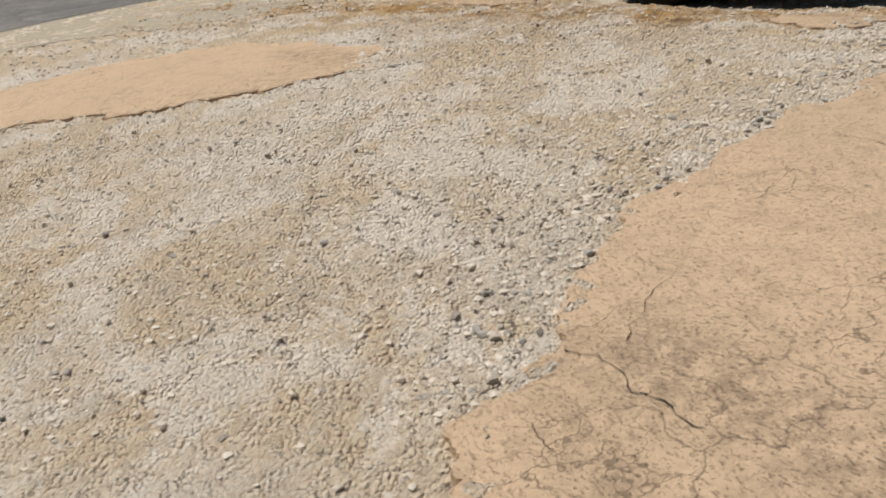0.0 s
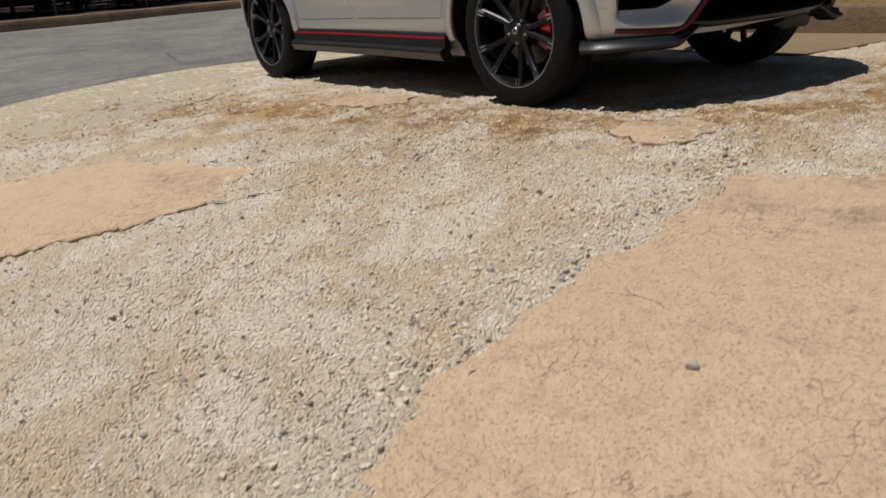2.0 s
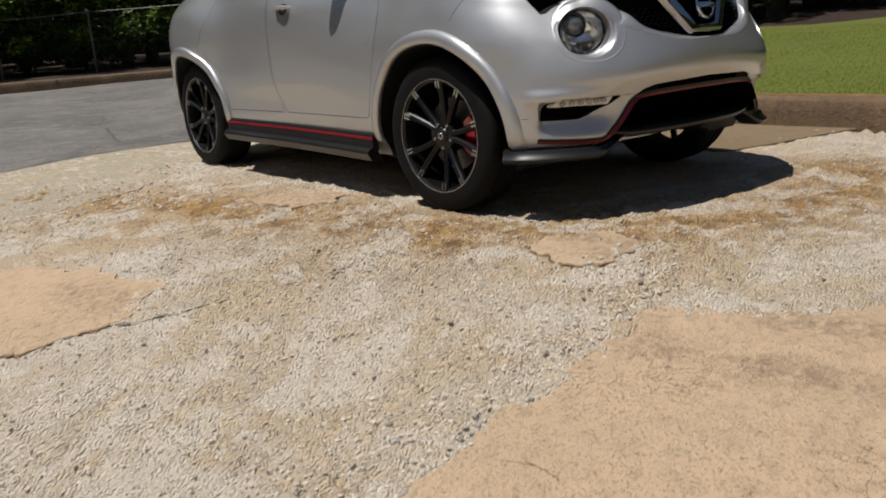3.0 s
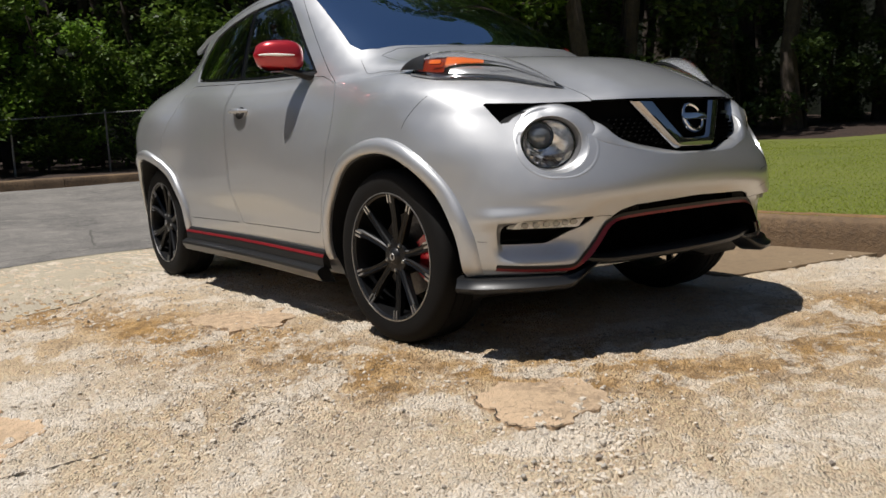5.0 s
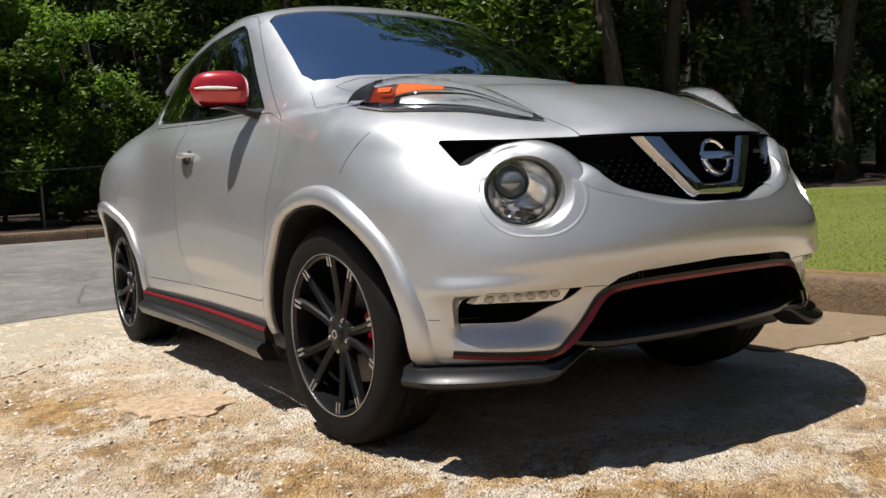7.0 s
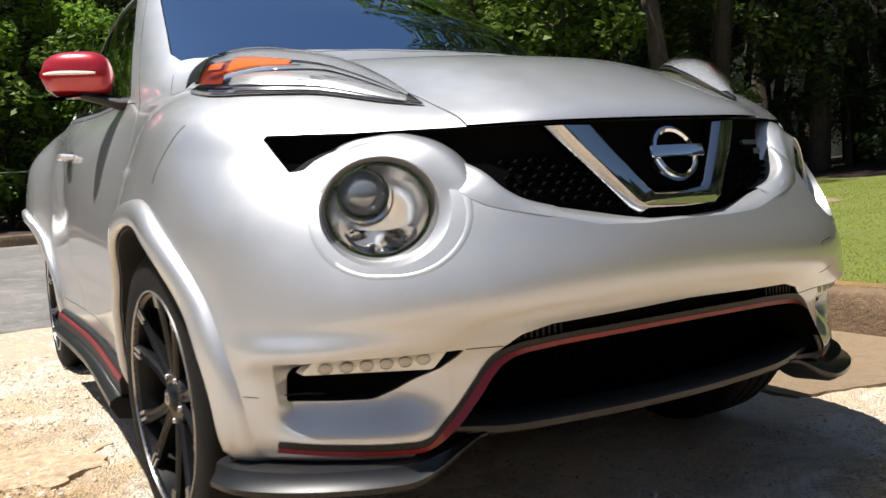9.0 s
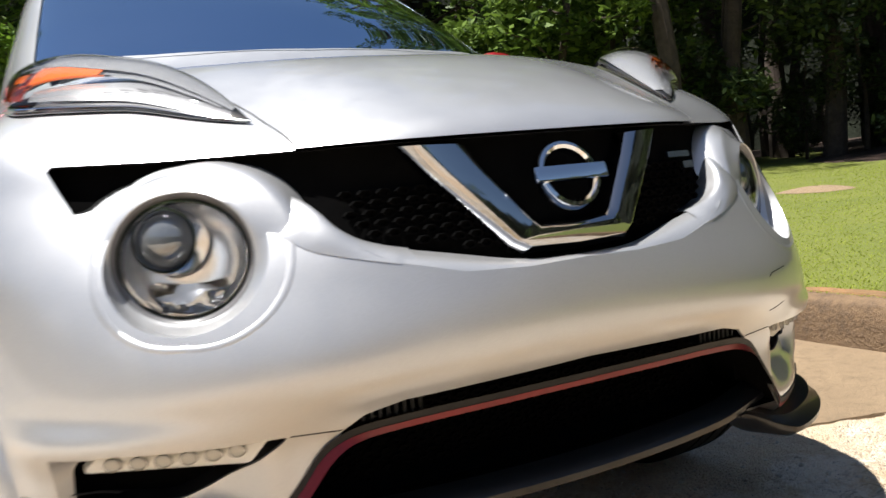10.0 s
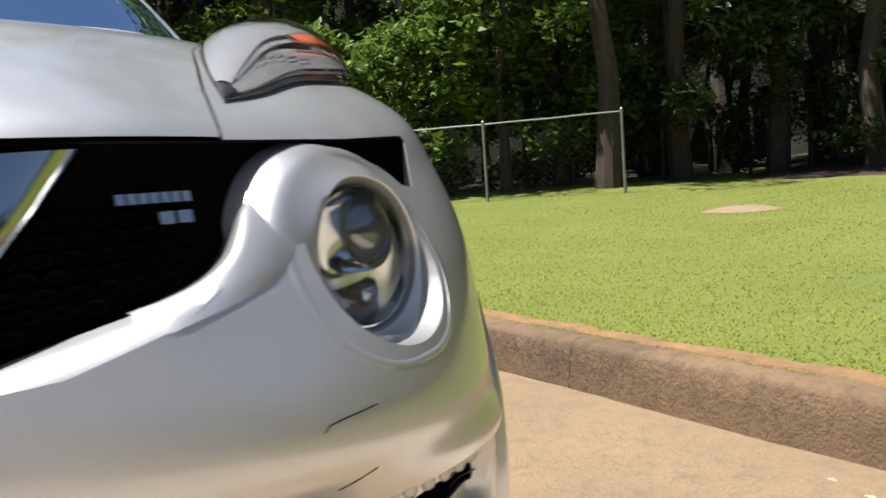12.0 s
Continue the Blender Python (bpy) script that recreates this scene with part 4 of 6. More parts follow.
# upper lamps on the wings, raised and pointed
def wing_lamp(s):
    lamp_ob = new("wing_lamp")
    lamp_ob.parent = car
    tagged(lamp_ob, "raised clear lamp with amber indicator")
    outer = smooth_curve([(-0.035, -0.712), (0.08, -0.728), (0.215, -0.715), (0.30, -0.665), (0.39, -0.56), (0.475, -0.48), (0.535, -0.412)], 5)
    inner = smooth_curve([(-0.035, -0.712), (0.02, -0.655), (0.11, -0.58), (0.21, -0.51), (0.31, -0.455), (0.42, -0.425), (0.535, -0.412)], 5)
    n = len(outer)

    def dome(name, share, lift, material, lo, hi, label="", wa=0.0, wb=1.0, wa_end=None, wb_end=None):
        bm = bmesh.new()
        rows = []
        for i in range(lo, hi):
            f = i / (n - 1)
            tall = share * 0.066 * max(0.0, math.sin(math.pi * min(1.0, f ** 0.72))) ** 0.9
            g = (i - lo) / max(1, hi - 1 - lo)
            first = wa if wa_end is None else wa + (wa_end - wa) * g
            last = wb if wb_end is None else wb + (wb_end - wb) * g
            row = []
            for j in range(13):
                w = first + (last - first) * j / 12
                x, y = outer[i] * (1 - w) + inner[i] * w
                hit, _ = onto((x, y, 2.0), (0, 0, -1))
                base = hit.z if hit else 0.95
                bulge = math.sin(math.pi * min(1.0, (0.02 + 0.96 * w)) ** 0.85) ** 0.62
                row.append((x, s * y, base + lift + tall * bulge))
            rows.append(row)
        add_sheet(bm, rows)
        bmesh.ops.remove_doubles(bm, verts=bm.verts, dist=1e-5)
        face_along(bm, Vector((0, 0, 1)))
        ob = part(name, bm, material, lamp_ob, label, 60)
        return ob

    dome("lamp_base", 0.08, 0.004, LAMP_WHITE, 4, n)
    dome("lamp_housing", 0.84, 0.006, LAMP_WHITE, 6, n - 2, "chrome lamp housing", 0.32, 0.95)
    dome("indicator_bowl", 0.74, 0.006, AMBER_BULB, 6, 12, "dark orange indicator bowl", 0.03, 0.33)
    dome("indicator_bulb", 0.84, 0.006, AMBER, 8, 11, "orange indicator bulb", 0.15, 0.24)
    dome("amber_reflector", 0.82, 0.0065, AMBER, 11, 18, "amber indicator", 0.08, 0.33, 0.24, 0.32)
    dome("lamp_divider", 0.84, 0.007, CHROME, 9, 19, "", 0.05, 0.075, 0.215, 0.24)
    dome("lamp_shelf", 0.62, 0.006, LAMP_WHITE, 12, n - 2, "", 0.03, 0.11, 0.03, 0.44)
    dome("clear_reflector", 0.74, 0.006, LAMP_WHITE, 17, n - 3, "", 0.26, 0.37)
    for k in range(7):
        dome("reflector_rib", 0.70, 0.0075, CHROME, 18 + k, 20 + k, "", 0.07 + 0.03 * k, 0.085 + 0.03 * k)
    dome("lamp_edge", 0.55, 0.007, DARK_PLASTIC, 7, n, "black lamp edge", 0.955, 1.0)
    dome("lamp_edge", 0.40, 0.0072, CHROME, 9, n, "thin chrome lamp edge", 0.0, 0.03)
    dome("lamp_tip", 0.60, 0.006, DARK_PLASTIC, n - 5, n, "black lamp tip", 0.1, 0.9)
    dome("lamp_tail", 0.97, 0.005, DARK_PLASTIC, 0, 8, "black lamp end", 0.03, 0.95)
    dome("wing_lamp_lens", 1.0, 0.005, CLEAR_LENS, 6, n, "clear pointed lens").visible_shadow = False


wing_lamp(1)
wing_lamp(-1)

for pts in ([(0.416, 0.578), (0.423, 0.583), (0.441, 0.585), (0.463, 0.586), (0.485, 0.587)], [(0.433, 0.514), (0.453, 0.517), (0.480, 0.523)]):
    bm = bmesh.new()
    rod(bm, [nose(y, z) for y, z in pts], 0.0010, 6)
    part("panel_seam", bm, DARK_PLASTIC, car)

# short upright fins in the duct over the intake
for s in (1, -1):
    for i in range(8):
        y = s * (0.352 - 0.012 * i)
        p = nose(y, 0.492, -0.028)
        part("duct_fin", box_bm(0.03, 0.0045, 0.024, tuple(p), 0.001, 1), DARK_PLASTIC, car)

# daytime lamps in the corner vents
for s in (1, -1):
    poly = [(s * y, z) for y, z in DAY_LAMP]
    bm = bmesh.new()
    front = [bm.verts.new(nose(y, z, 0.0) if abs(y) > 0 else (0, 0, 0)) for y, z in poly]
    for v in front:
        v.co = nose(s * min(abs(v.co.y), 0.70), 0.486) + Vector((-0.030, 0, v.co.z - 0.486))
    back = [bm.verts.new(v.co - Vector((0.03, 0, 0))) for v in front]
    bm.faces.new(front)
    k = len(front)
    for i in range(k):
        bm.faces.new((front[i], front[(i + 1) % k], back[(i + 1) % k], back[i]))
    bmesh.ops.recalc_face_normals(bm, faces=bm.faces)
    day = part("daytime_lamp", bm, LED_WHITE, car, "strip of six white lamps", 20)
    for i in range(6):
        y = s * (0.668 - 0.030 * i)
        z = 0.4605 + 0.0008 * i
        p = nose(y, 0.486) + Vector((-0.030, 0, z - 0.486))
        bm = lathe([(0.0115, -0.002), (0.011, 0.0006), (0.0095, 0.0012), (0.0085, 0.0004), (0.004, 0.0008), (0.0, 0.001)], 18, "x")
        bmesh.ops.scale(bm, vec=(1, 1.1, 0.85), verts=bm.verts)
        bmesh.ops.rotate(bm, verts=bm.verts, matrix=Matrix.Rotation(radians(24 * s), 3, "Z"))
        bmesh.ops.translate(bm, verts=bm.verts, vec=p)
        part("lamp_cell", bm, LED_CELL, day)


def strip_edges(points, h, proud, lean):
    """Both edges of a band on the nose along (y, z) points; where it runs steeply the inner edge stands out by lean."""
    rows = []
    for i, (y, z) in enumerate(points):
        d = Vector(points[min(i + 1, len(points) - 1)]) - Vector(points[max(i - 1, 0)])
        n = Vector((-d.y, d.x)).normalized() * h / 2
        steep_here = abs(d.y) > 0.3 * abs(d.x)
        if steep_here and abs(y + n.x) < abs(y - n.x) or not steep_here and n.y < 0:
            n = -n                                # n points away from the opening
        steep = min(1.0, 1.6 * abs(d.y) / d.length) * max(0.0, min(1.0, (0.515 - abs(y)) / 0.03))
        out_p, in_p = (nose(y + n.x * k, max(0.30, z + n.y * k)) for k in (1, -1))
        rows.append([(out_p.x + proud, y + n.x, z + n.y), (in_p.x + proud + lean * steep, y - n.x, z - n.y)])
    return rows


def strip(points, h, proud, lean=0.0):
    bm = bmesh.new()
    add_sheet(bm, strip_edges(points, h, proud, lean))
    bmesh.ops.recalc_face_normals(bm, faces=bm.faces)
    return bm


def strip_back(points, h, proud, lean, depth):
    """The dark flank from the band's inner edge back into the opening."""
    bm = bmesh.new()
    add_sheet(bm, [[(x - 0.0004, y, z), (x - depth, y, z)] for _, (x, y, z) in strip_edges(points, h, proud, lean)])
    bmesh.ops.recalc_face_normals(bm, faces=bm.faces)
    return bm


half_red = [(-0.738, 0.316), (-0.66, 0.309), (-0.56, 0.305), (-0.52, 0.309), (-0.485, 0.345), (-0.44, 0.398), (-0.405, 0.4401), (-0.37, 0.4574), (-0.30, 0.465), (-0.15, 0.4691), (0, 0.4701)]
red_path = smooth_curve(half_red + [(-y, z) for y, z in half_red[-2::-1]], 4)
red_path = [tuple(p) for p in red_path]
part("red_bumper_line", strip(red_path, 0.0095, 0.0045, 0.012), RED_TRIM, car, "thin red bumper stripe", 20)
part("line_backing", strip_back([p for p in red_path if abs(p[0]) < 0.47], 0.0095, 0.0045, 0.012, 0.03), BLACK_MESH, car, "", 20)
part("black_bumper_line", strip([(y, z + 0.0105) for y, z in red_path], 0.012, 0.0035), DARK_PLASTIC, car, "", 20)

# the dark splitter: a middle bar and two winglets under the corners
bm = bmesh.new()
rings = []
for i in range(25):
    y = -0.50 + i / 24.0
    x = 0.715 - 0.30 * y * y
    z = 0.318 + 0.12 * max(0.0, abs(y) - 0.36)
    rings.append([(x - 0.050, y, z - 0.010), (x - 0.02, y, z - 0.018), (x + 0.004, y, z - 0.008), (x + 0.006, y, z + 0.004), (x - 0.008, y, z + 0.018), (x - 0.035, y, z + 0.024)])
add_tube(bm, rings)
bmesh.ops.recalc_face_normals(bm, faces=bm.faces)
part("splitter_bar", bm, GUNMETAL, car, "dark grey front splitter", 50)
for s in (1, -1):
    bm = bmesh.new()
    rings = []
    plan = smooth_curve([(0.40, -0.815), (0.47, -0.795), (0.545, -0.735), (0.615, -0.64), (0.655, -0.54), (0.658, -0.485), (0.662, -0.44), (0.664, -0.40)], 5)
    for i, (x, y) in enumerate(plan):
        d = Vector((Vector((x + 0.25, y)).normalized().x, Vector((x + 0.25, y * 1.1)).normalized().y)).normalized()
        t = i / (len(plan) - 1)
        thin = step(0.52, 1.0, t)
        low = 0.236 + 0.008 * t + 0.066 * thin
        top = 0.287 + 0.004 * t + 0.028 * thin
        rings.append([(x + d.x * o, s * (y + d.y * o), z) for o, z in ((-0.06, low + 0.003), (0.008, low), (0.026 - 0.016 * thin, low + 0.010 * (1 - 0.7 * thin)), (0.028 - 0.016 * thin, low + 0.020 * (1 - 0.7 * thin)), (0.012, top - 0.018 * (1 - 0.7 * thin)), (0.006, top - 0.003), (-0.004, top), (-0.06, top))])
    add_tube(bm, rings)
    bmesh.ops.recalc_face_normals(bm, faces=bm.faces)
    part("splitter_winglet", bm, GUNMETAL, car, "dark grey corner splitter", 40)

# ---- the sides ----
for s in (1, -1):
    for ax in AXLES:
        bm = bmesh.new()
        rings = []
        lo, hi = (-6, 187) if ax == 0.0 else (-4, 200)
        for i in range(61):
            a = radians(lo + (hi - lo) * i / 60)
            ring = []
            for grow, lift in ((0.0, 0.004), (0.0, 0.012), (0.006, 0.019), (0.030, 0.021), (0.047, 0.017), (0.052, 0.008), (0.054, -0.006)):
                x = ax + (ARCH_A + grow) * math.cos(a)
                z = 0.33 + (ARCH_B + grow * 1.08) * math.sin(a)
                hit, _ = onto((x, -1.5, max(z, 0.25)), (0, 1, 0))
                y = hit.y if hit else -0.8
                ring.append((x, s * (y - lift), z))
            rings.append(ring)
        add_sheet(bm, rings)
        bmesh.ops.recalc_face_normals(bm, faces=bm.faces)
        part("wheel_arch", bm, SILVER, car, "silver wheel arch lip", 50)
    # sill: a black upper band, a red line, and a grey blade below
    for name, material, label, prof in (
            ("side_skirt", DARK_PLASTIC, "black side skirt", ((-0.004, 0.332), (0.008, 0.328), (0.019, 0.300), (0.018, 0.262), (-0.02, 0.25))),
            ("red_skirt_line", RED_TRIM, "thin red skirt stripe", ((0.010, 0.316), (0.0165, 0.315), (0.0205, 0.304), (0.014, 0.303))),
            ("skirt_blade", GUNMETAL, "dark grey skirt blade", ((0.0, 0.268), (0.030, 0.264), (0.048, 0.252), (0.050, 0.240), (0.030, 0.205), (-0.04, 0.19)))):
        bm = bmesh.new()
        rings = []
        for i in range(19):
            x = -0.478 - 1.60 * i / 18
            drop = -0.018 * (1 - i / 18)
            hit, _ = onto((x, -1.5, 0.36), (0, 1, 0))
            rings.append([(x, s * (hit.y - o), z + drop) for o, z in prof])
        add_tube(bm, rings)
        bmesh.ops.recalc_face_normals(bm, faces=bm.faces)
        part(name, bm, material, car, label, 30)
    # mirror: red shell, black foot and glass, a clear indicator line
    mirror = new("mirror")
    mirror.parent = car
    tagged(mirror, "red door mirror on a black foot")

    def mirror_shell(z0, z1, fat):
        rings = []
        for i in range(13):
            f = i / 12
            y = -0.750 - 0.197 * f
            k = (1 - abs(2 * f - 1) ** 3.2) ** 0.5 * (1 - 0.16 * f)
            cx, cz = -0.735 - 0.075 * f, 1.138 + 0.012 * f
            ring = []
            for j in range(20):
                a = 2 * math.pi * j / 20
                px, pz = math.copysign(abs(math.cos(a)) ** 0.75, math.cos(a)), math.copysign(abs(math.sin(a)) ** 0.75, math.sin(a))
                ring.append((cx + (0.070 if px > 0 else 0.040) * k * px * fat, s * y, min(z1, max(z0, cz + 0.076 * k * pz * fat))))
            rings.append(ring)
        bm = bmesh.new()
        add_tube(bm, rings)
        bmesh.ops.recalc_face_normals(bm, faces=bm.faces)
        return bm

    part("mirror_shell", mirror_shell(1.078, 1.3, 1.0), RED_PAINT, mirror, "glossy red shell", 50)
    part("mirror_underside", mirror_shell(1.0, 1.080, 0.97), DARK_PLASTIC, mirror)
    bm = bmesh.new()
    rod(bm, [(-0.70, -s * 0.70, 1.052), (-0.705, -s * 0.75, 1.055), (-0.72, -s * 0.80, 1.072), (-0.74, -s * 0.84, 1.085)], [0.040, 0.030, 0.026, 0.024], 12, 0.6)
    part("mirror_foot", bm, DARK_PLASTIC, mirror, "black mirror foot")
    bm = bmesh.new()
    rod(bm, [(-0.735 - 0.075 * f + 0.0705 * (1 - abs(2 * f - 1) ** 3.2) ** 0.5 * (1 - 0.16 * f), s * (-0.750 - 0.197 * f), 1.140 + 0.010 * f) for f in (0.30, 0.45, 0.6, 0.75, 0.88, 0.95)], [0.003, 0.005, 0.006, 0.006, 0.005, 0.003], 8)
    part("mirror_indicator", bm, LED_WHITE, mirror, "clear indicator strip")
    # door handle over a flat dark oval, the dished recess's shade put into colour
    hit, _ = onto((-1.245, -1.5, 0.93), (0, 1, 0))
    bm = bmesh.new()
    rod(bm, [(-1.320, s * (hit.y + 0.006), 0.932), (-1.300, s * (hit.y - 0.024), 0.935), (-1.245, s * (hit.y - 0.034), 0.936), (-1.190, s * (hit.y - 0.026), 0.934), (-1.173, s * (hit.y + 0.006), 0.931)], [0.010, 0.014, 0.015, 0.014, 0.010], 10, 0.8)
    part("door_handle", bm, SILVER, car, "silver pull handle")
    bm = bmesh.new()
    rows = []
    for i in range(1, 6):
        rows.append([(-1.245 + 0.0095 * i * math.cos(2 * math.pi * j / 24), s * (onto((-1.245 + 0.0095 * i * math.cos(2 * math.pi * j / 24), -1.5, 0.925 + 0.0058 * i * math.sin(2 * math.pi * j / 24)), (0, 1, 0))[0].y - 0.0012), 0.925 + 0.0058 * i * math.sin(2 * math.pi * j / 24)) for j in range(24)])
    add_sheet(bm, rows, True)
    bmesh.ops.recalc_face_normals(bm, faces=bm.faces)
    part("handle_shade", thick(bm, 0.0008), GUNMETAL, car)
    # the door frame's seam along the pillar and the roof, and the joint of roof and pillar
    bm = bmesh.new()
    path = [onto(p, (0, 1, 0))[0] for p in smooth_curve([(-0.475, -1.5, 1.005), (-0.560, -1.5, 1.060), (-0.80, -1.5, 1.262), (-1.045, -1.5, 1.462), (-1.16, -1.5, 1.506), (-1.50, -1.5, 1.494), (-1.80, -1.5, 1.456), (-2.0, -1.5, 1.41)], 6)]
    rod(bm, [(p.x, s * p.y, p.z) for p in path if p], 0.0014, 6)
    part("panel_seam", bm, DARK_PLASTIC, car)
    bm = bmesh.new()
    path = [onto((x, y, 2), (0, 0, -1))[0] for x, y in ((-0.985, -0.538), (-1.02, -0.57), (-1.06, -0.60))]
    rod(bm, [(p.x, s * p.y, p.z) for p in path if p], 0.0014, 6)
    part("panel_seam", bm, DARK_PLASTIC, car)
    # panel seams that are not cut: wing to bumper, and the cowl plate
    for pts in ([(0.235, -1.5, 0.908), (0.186, -1.5, 0.862), (0.154, -1.5, 0.823), (0.142, -1.5, 0.800)],):
        bm = bmesh.new()
        path = [onto(p, (0, 1, 0))[0] for p in smooth_curve(pts, 5)]
        rod(bm, [(p.x, s * p.y * 1.0, p.z) for p in path], 0.0010, 6)
        part("panel_seam", bm, DARK_PLASTIC, car)
    bm = bmesh.new()
    path = [onto((x, -1.5, z), (0, 1, 0))[0] for x, z in ((0.475, 0.412), (0.50, 0.411), (0.525, 0.410), (0.548, 0.409))]
    rod(bm, [(p.x, s * p.y, p.z) for p in path], 0.0010, 6)
    part("panel_seam", bm, DARK_PLASTIC, car)
    for pts in ([(-0.455, 0.478), (-0.42, 0.476), (-0.385, 0.474)],):
        bm = bmesh.new()
        path = [nose(y, z) for y, z in pts]
        rod(bm, [(p.x, s * p.y, p.z) for p in path], 0.0010, 6)
        part("panel_seam", bm, DARK_PLASTIC, car)
    bm = bmesh.new()
    path = [onto((x, y, 2), (0, 0, -1))[0] for x, y in smooth_curve([(-0.40, -0.655), (-0.345, -0.675), (-0.28, -0.69), (-0.18, -0.665), (-0.03, -0.69)], 6)]
    rod(bm, [(p.x, s * p.y, p.z) for p in path], 0.0010, 6)
    part("panel_seam", bm, DARK_PLASTIC, car)


# ---- wheels ----
def build_wheel(parent, at, mirrored):
    wheel = new("wheel")
    wheel.parent = parent
    wheel.matrix_world = at
    tyre = [(0.238, -0.108), (0.262, -0.113), (0.290, -0.113), (0.312, -0.106), (0.324, -0.094), (0.329, -0.075)]
    for k in (-0.045, 0.0, 0.045):
        tyre += [(0.330, k - 0.012), (0.323, k - 0.010), (0.323, k - 0.004), (0.330, k - 0.002)]
    tyre += [(0.329, 0.075), (0.324, 0.094), (0.312, 0.106), (0.290, 0.113), (0.262, 0.113), (0.238, 0.108)]
    part("tyre", lathe([(r, h) for r, h in tyre], 72, closed=True), RUBBER, wheel, "black low-profile tyre")
    part("rim_barrel", lathe([(0.236, -0.106), (0.228, -0.100), (0.220, -0.05), (0.216, 0.09), (0.222, 0.105), (0.236, 0.108)], 64), RIM_BLACK, wheel)
    part("rim_lip", lathe([(0.2375, -0.104), (0.2392, -0.1115), (0.2424, -0.1115), (0.2435, -0.106), (0.2375, -0.104)], 96), MACHINED, wheel, "machined silver rim edge")
    part("hub_centre", lathe([(0.0, -0.090), (0.024, -0.092), (0.030, -0.088), (0.034, -0.083), (0.062, -0.080), (0.070, -0.066), (0.074, -0.02), (0.0, -0.02)], 40), RIM_BLACK, wheel)
    part("hub_cap", lathe([(0.0, -0.0955), (0.020, -0.095), (0.0255, -0.091), (0.026, -0.087)], 32), GUNMETAL, wheel, "dark grey hub cap")
    part("hub_badge", lathe([(0.009, -0.0957), (0.010, -0.0966), (0.0135, -0.0966), (0.0145, -0.0955)], 24), MACHINED, wheel, "small round silver badge")
    for i in range(10):
        a = radians(36 * i + (2.5 if i % 2 else -2.5) + 90)
        bm = bmesh.new()
        rings = []
        for r, w, y0, d in ((0.050, 0.015, -0.082, 0.034), (0.11, 0.0125, -0.088, 0.030), (0.17, 0.0135, -0.095, 0.026), (0.215, 0.0165, -0.102, 0.022), (0.236, 0.019, -0.105, 0.016)):
            bend = 0.010 * (1 if i % 2 else -1) * (0.16 - abs(r - 0.14)) / 0.16
            rings.append([(r, y0 + d, -w + bend), (r, y0 + 0.006, -w + bend), (r, y0, -w * 0.62 + bend), (r, y0 + 0.004, 0 + bend), (r, y0, w * 0.62 + bend), (r, y0 + 0.006, w + bend), (r, y0 + d, w + bend)])
        add_tube(bm, [[Vector((p[0] * math.cos(a) - p[2] * math.sin(a), p[1], p[0] * math.sin(a) + p[2] * math.cos(a))) for p in ring] for ring in rings])
        bmesh.ops.recalc_face_normals(bm, faces=bm.faces)
        spoke = part("spoke", bm, RIM_BLACK, wheel, "", 30)
        for s in (-1, 1):
            bm = bmesh.new()
            rings = []
            for r, y0 in ((0.204, -0.1022), (0.219, -0.1045), (0.235, -0.1072)):
                w0 = 0.008
                rings.append([(r, y0 + 0.006, s * w0 - 0.0036), (r, y0, s * w0 - 0.0036), (r, y0, s * w0 + 0.0036), (r, y0 + 0.006, s * w0 + 0.0036)])
            add_tube(bm, [[Vector((p[0] * math.cos(a) - p[2] * math.sin(a), p[1], p[0] * math.sin(a) + p[2] * math.cos(a))) for p in ring] for ring in rings])
            bmesh.ops.recalc_face_normals(bm, faces=bm.faces)
            tip = part("spoke_tip", bm, MACHINED, wheel, "machined silver stripe")
    for i in range(5):
        a = radians(72 * i + 54)
        bm = lathe([(0.0, -0.088), (0.006, -0.087), (0.008, -0.080), (0.008, -0.06)], 10)
        bmesh.ops.translate(bm, verts=bm.verts, vec=(0.052 * math.cos(a), 0, 0.052 * math.sin(a)))
        part("wheel_nut", bm, MACHINED, wheel)
    part("brake_disc", lathe([(0.06, -0.012), (0.155, -0.012), (0.158, -0.008), (0.158, 0.012), (0.155, 0.016), (0.06, 0.016)], 56, closed=True), BRAKE_STEEL, wheel)
    bm = bmesh.new()
    rings = []
    for i in range(9):
        a = radians(-32 + 8 * i) * (1 if mirrored == 1 else 1)
        rings.append([(r * math.cos(a), y, r * math.sin(a)) for r, y in ((0.105, -0.045), (0.165, -0.05), (0.175, -0.035), (0.175, 0.03), (0.105, 0.03))])
    add_tube(bm, rings)
    bmesh.ops.recalc_face_normals(bm, faces=bm.faces)
    part("brake_caliper", bm, RED_PAINT, wheel, "red brake caliper")
    return wheel


for ax in AXLES:
    for s in (-1, 1):
        build_wheel(car, pose(ax + (0.006 if ax == 0.0 else 0.0), s * 0.728, 0.328, 0, 0, (0 if s < 0 else 180) + (4.0 if ax == 0.0 else 0.0)), s)
    # the dark liner of each wheel well
    for s in (-1, 1):
        bm = bmesh.new()
        rows = []
        for y in (0.53, 0.62, 0.75, None):
            row = []
            for a in range(-20, 201, 5):
                x, z = ax + (ARCH_A - 0.004) * math.cos(radians(a)), 0.33 + (ARCH_B - 0.004) * math.sin(radians(a))
                hit, _ = onto((x, -1.5, max(z, 0.25)), (0, 1, 0))
                row.append((x, s * (y or -hit.y - 0.001), z))
            rows.append(row)
        add_sheet(bm, rows)
        bm.faces.new([v for v in bm.verts if abs(abs(v.co.y) - 0.53) < 1e-4])
        bmesh.ops.recalc_face_normals(bm, faces=bm.faces)
        part("wheel_liner", thick(bm, 0.003), DARK_PLASTIC, car)


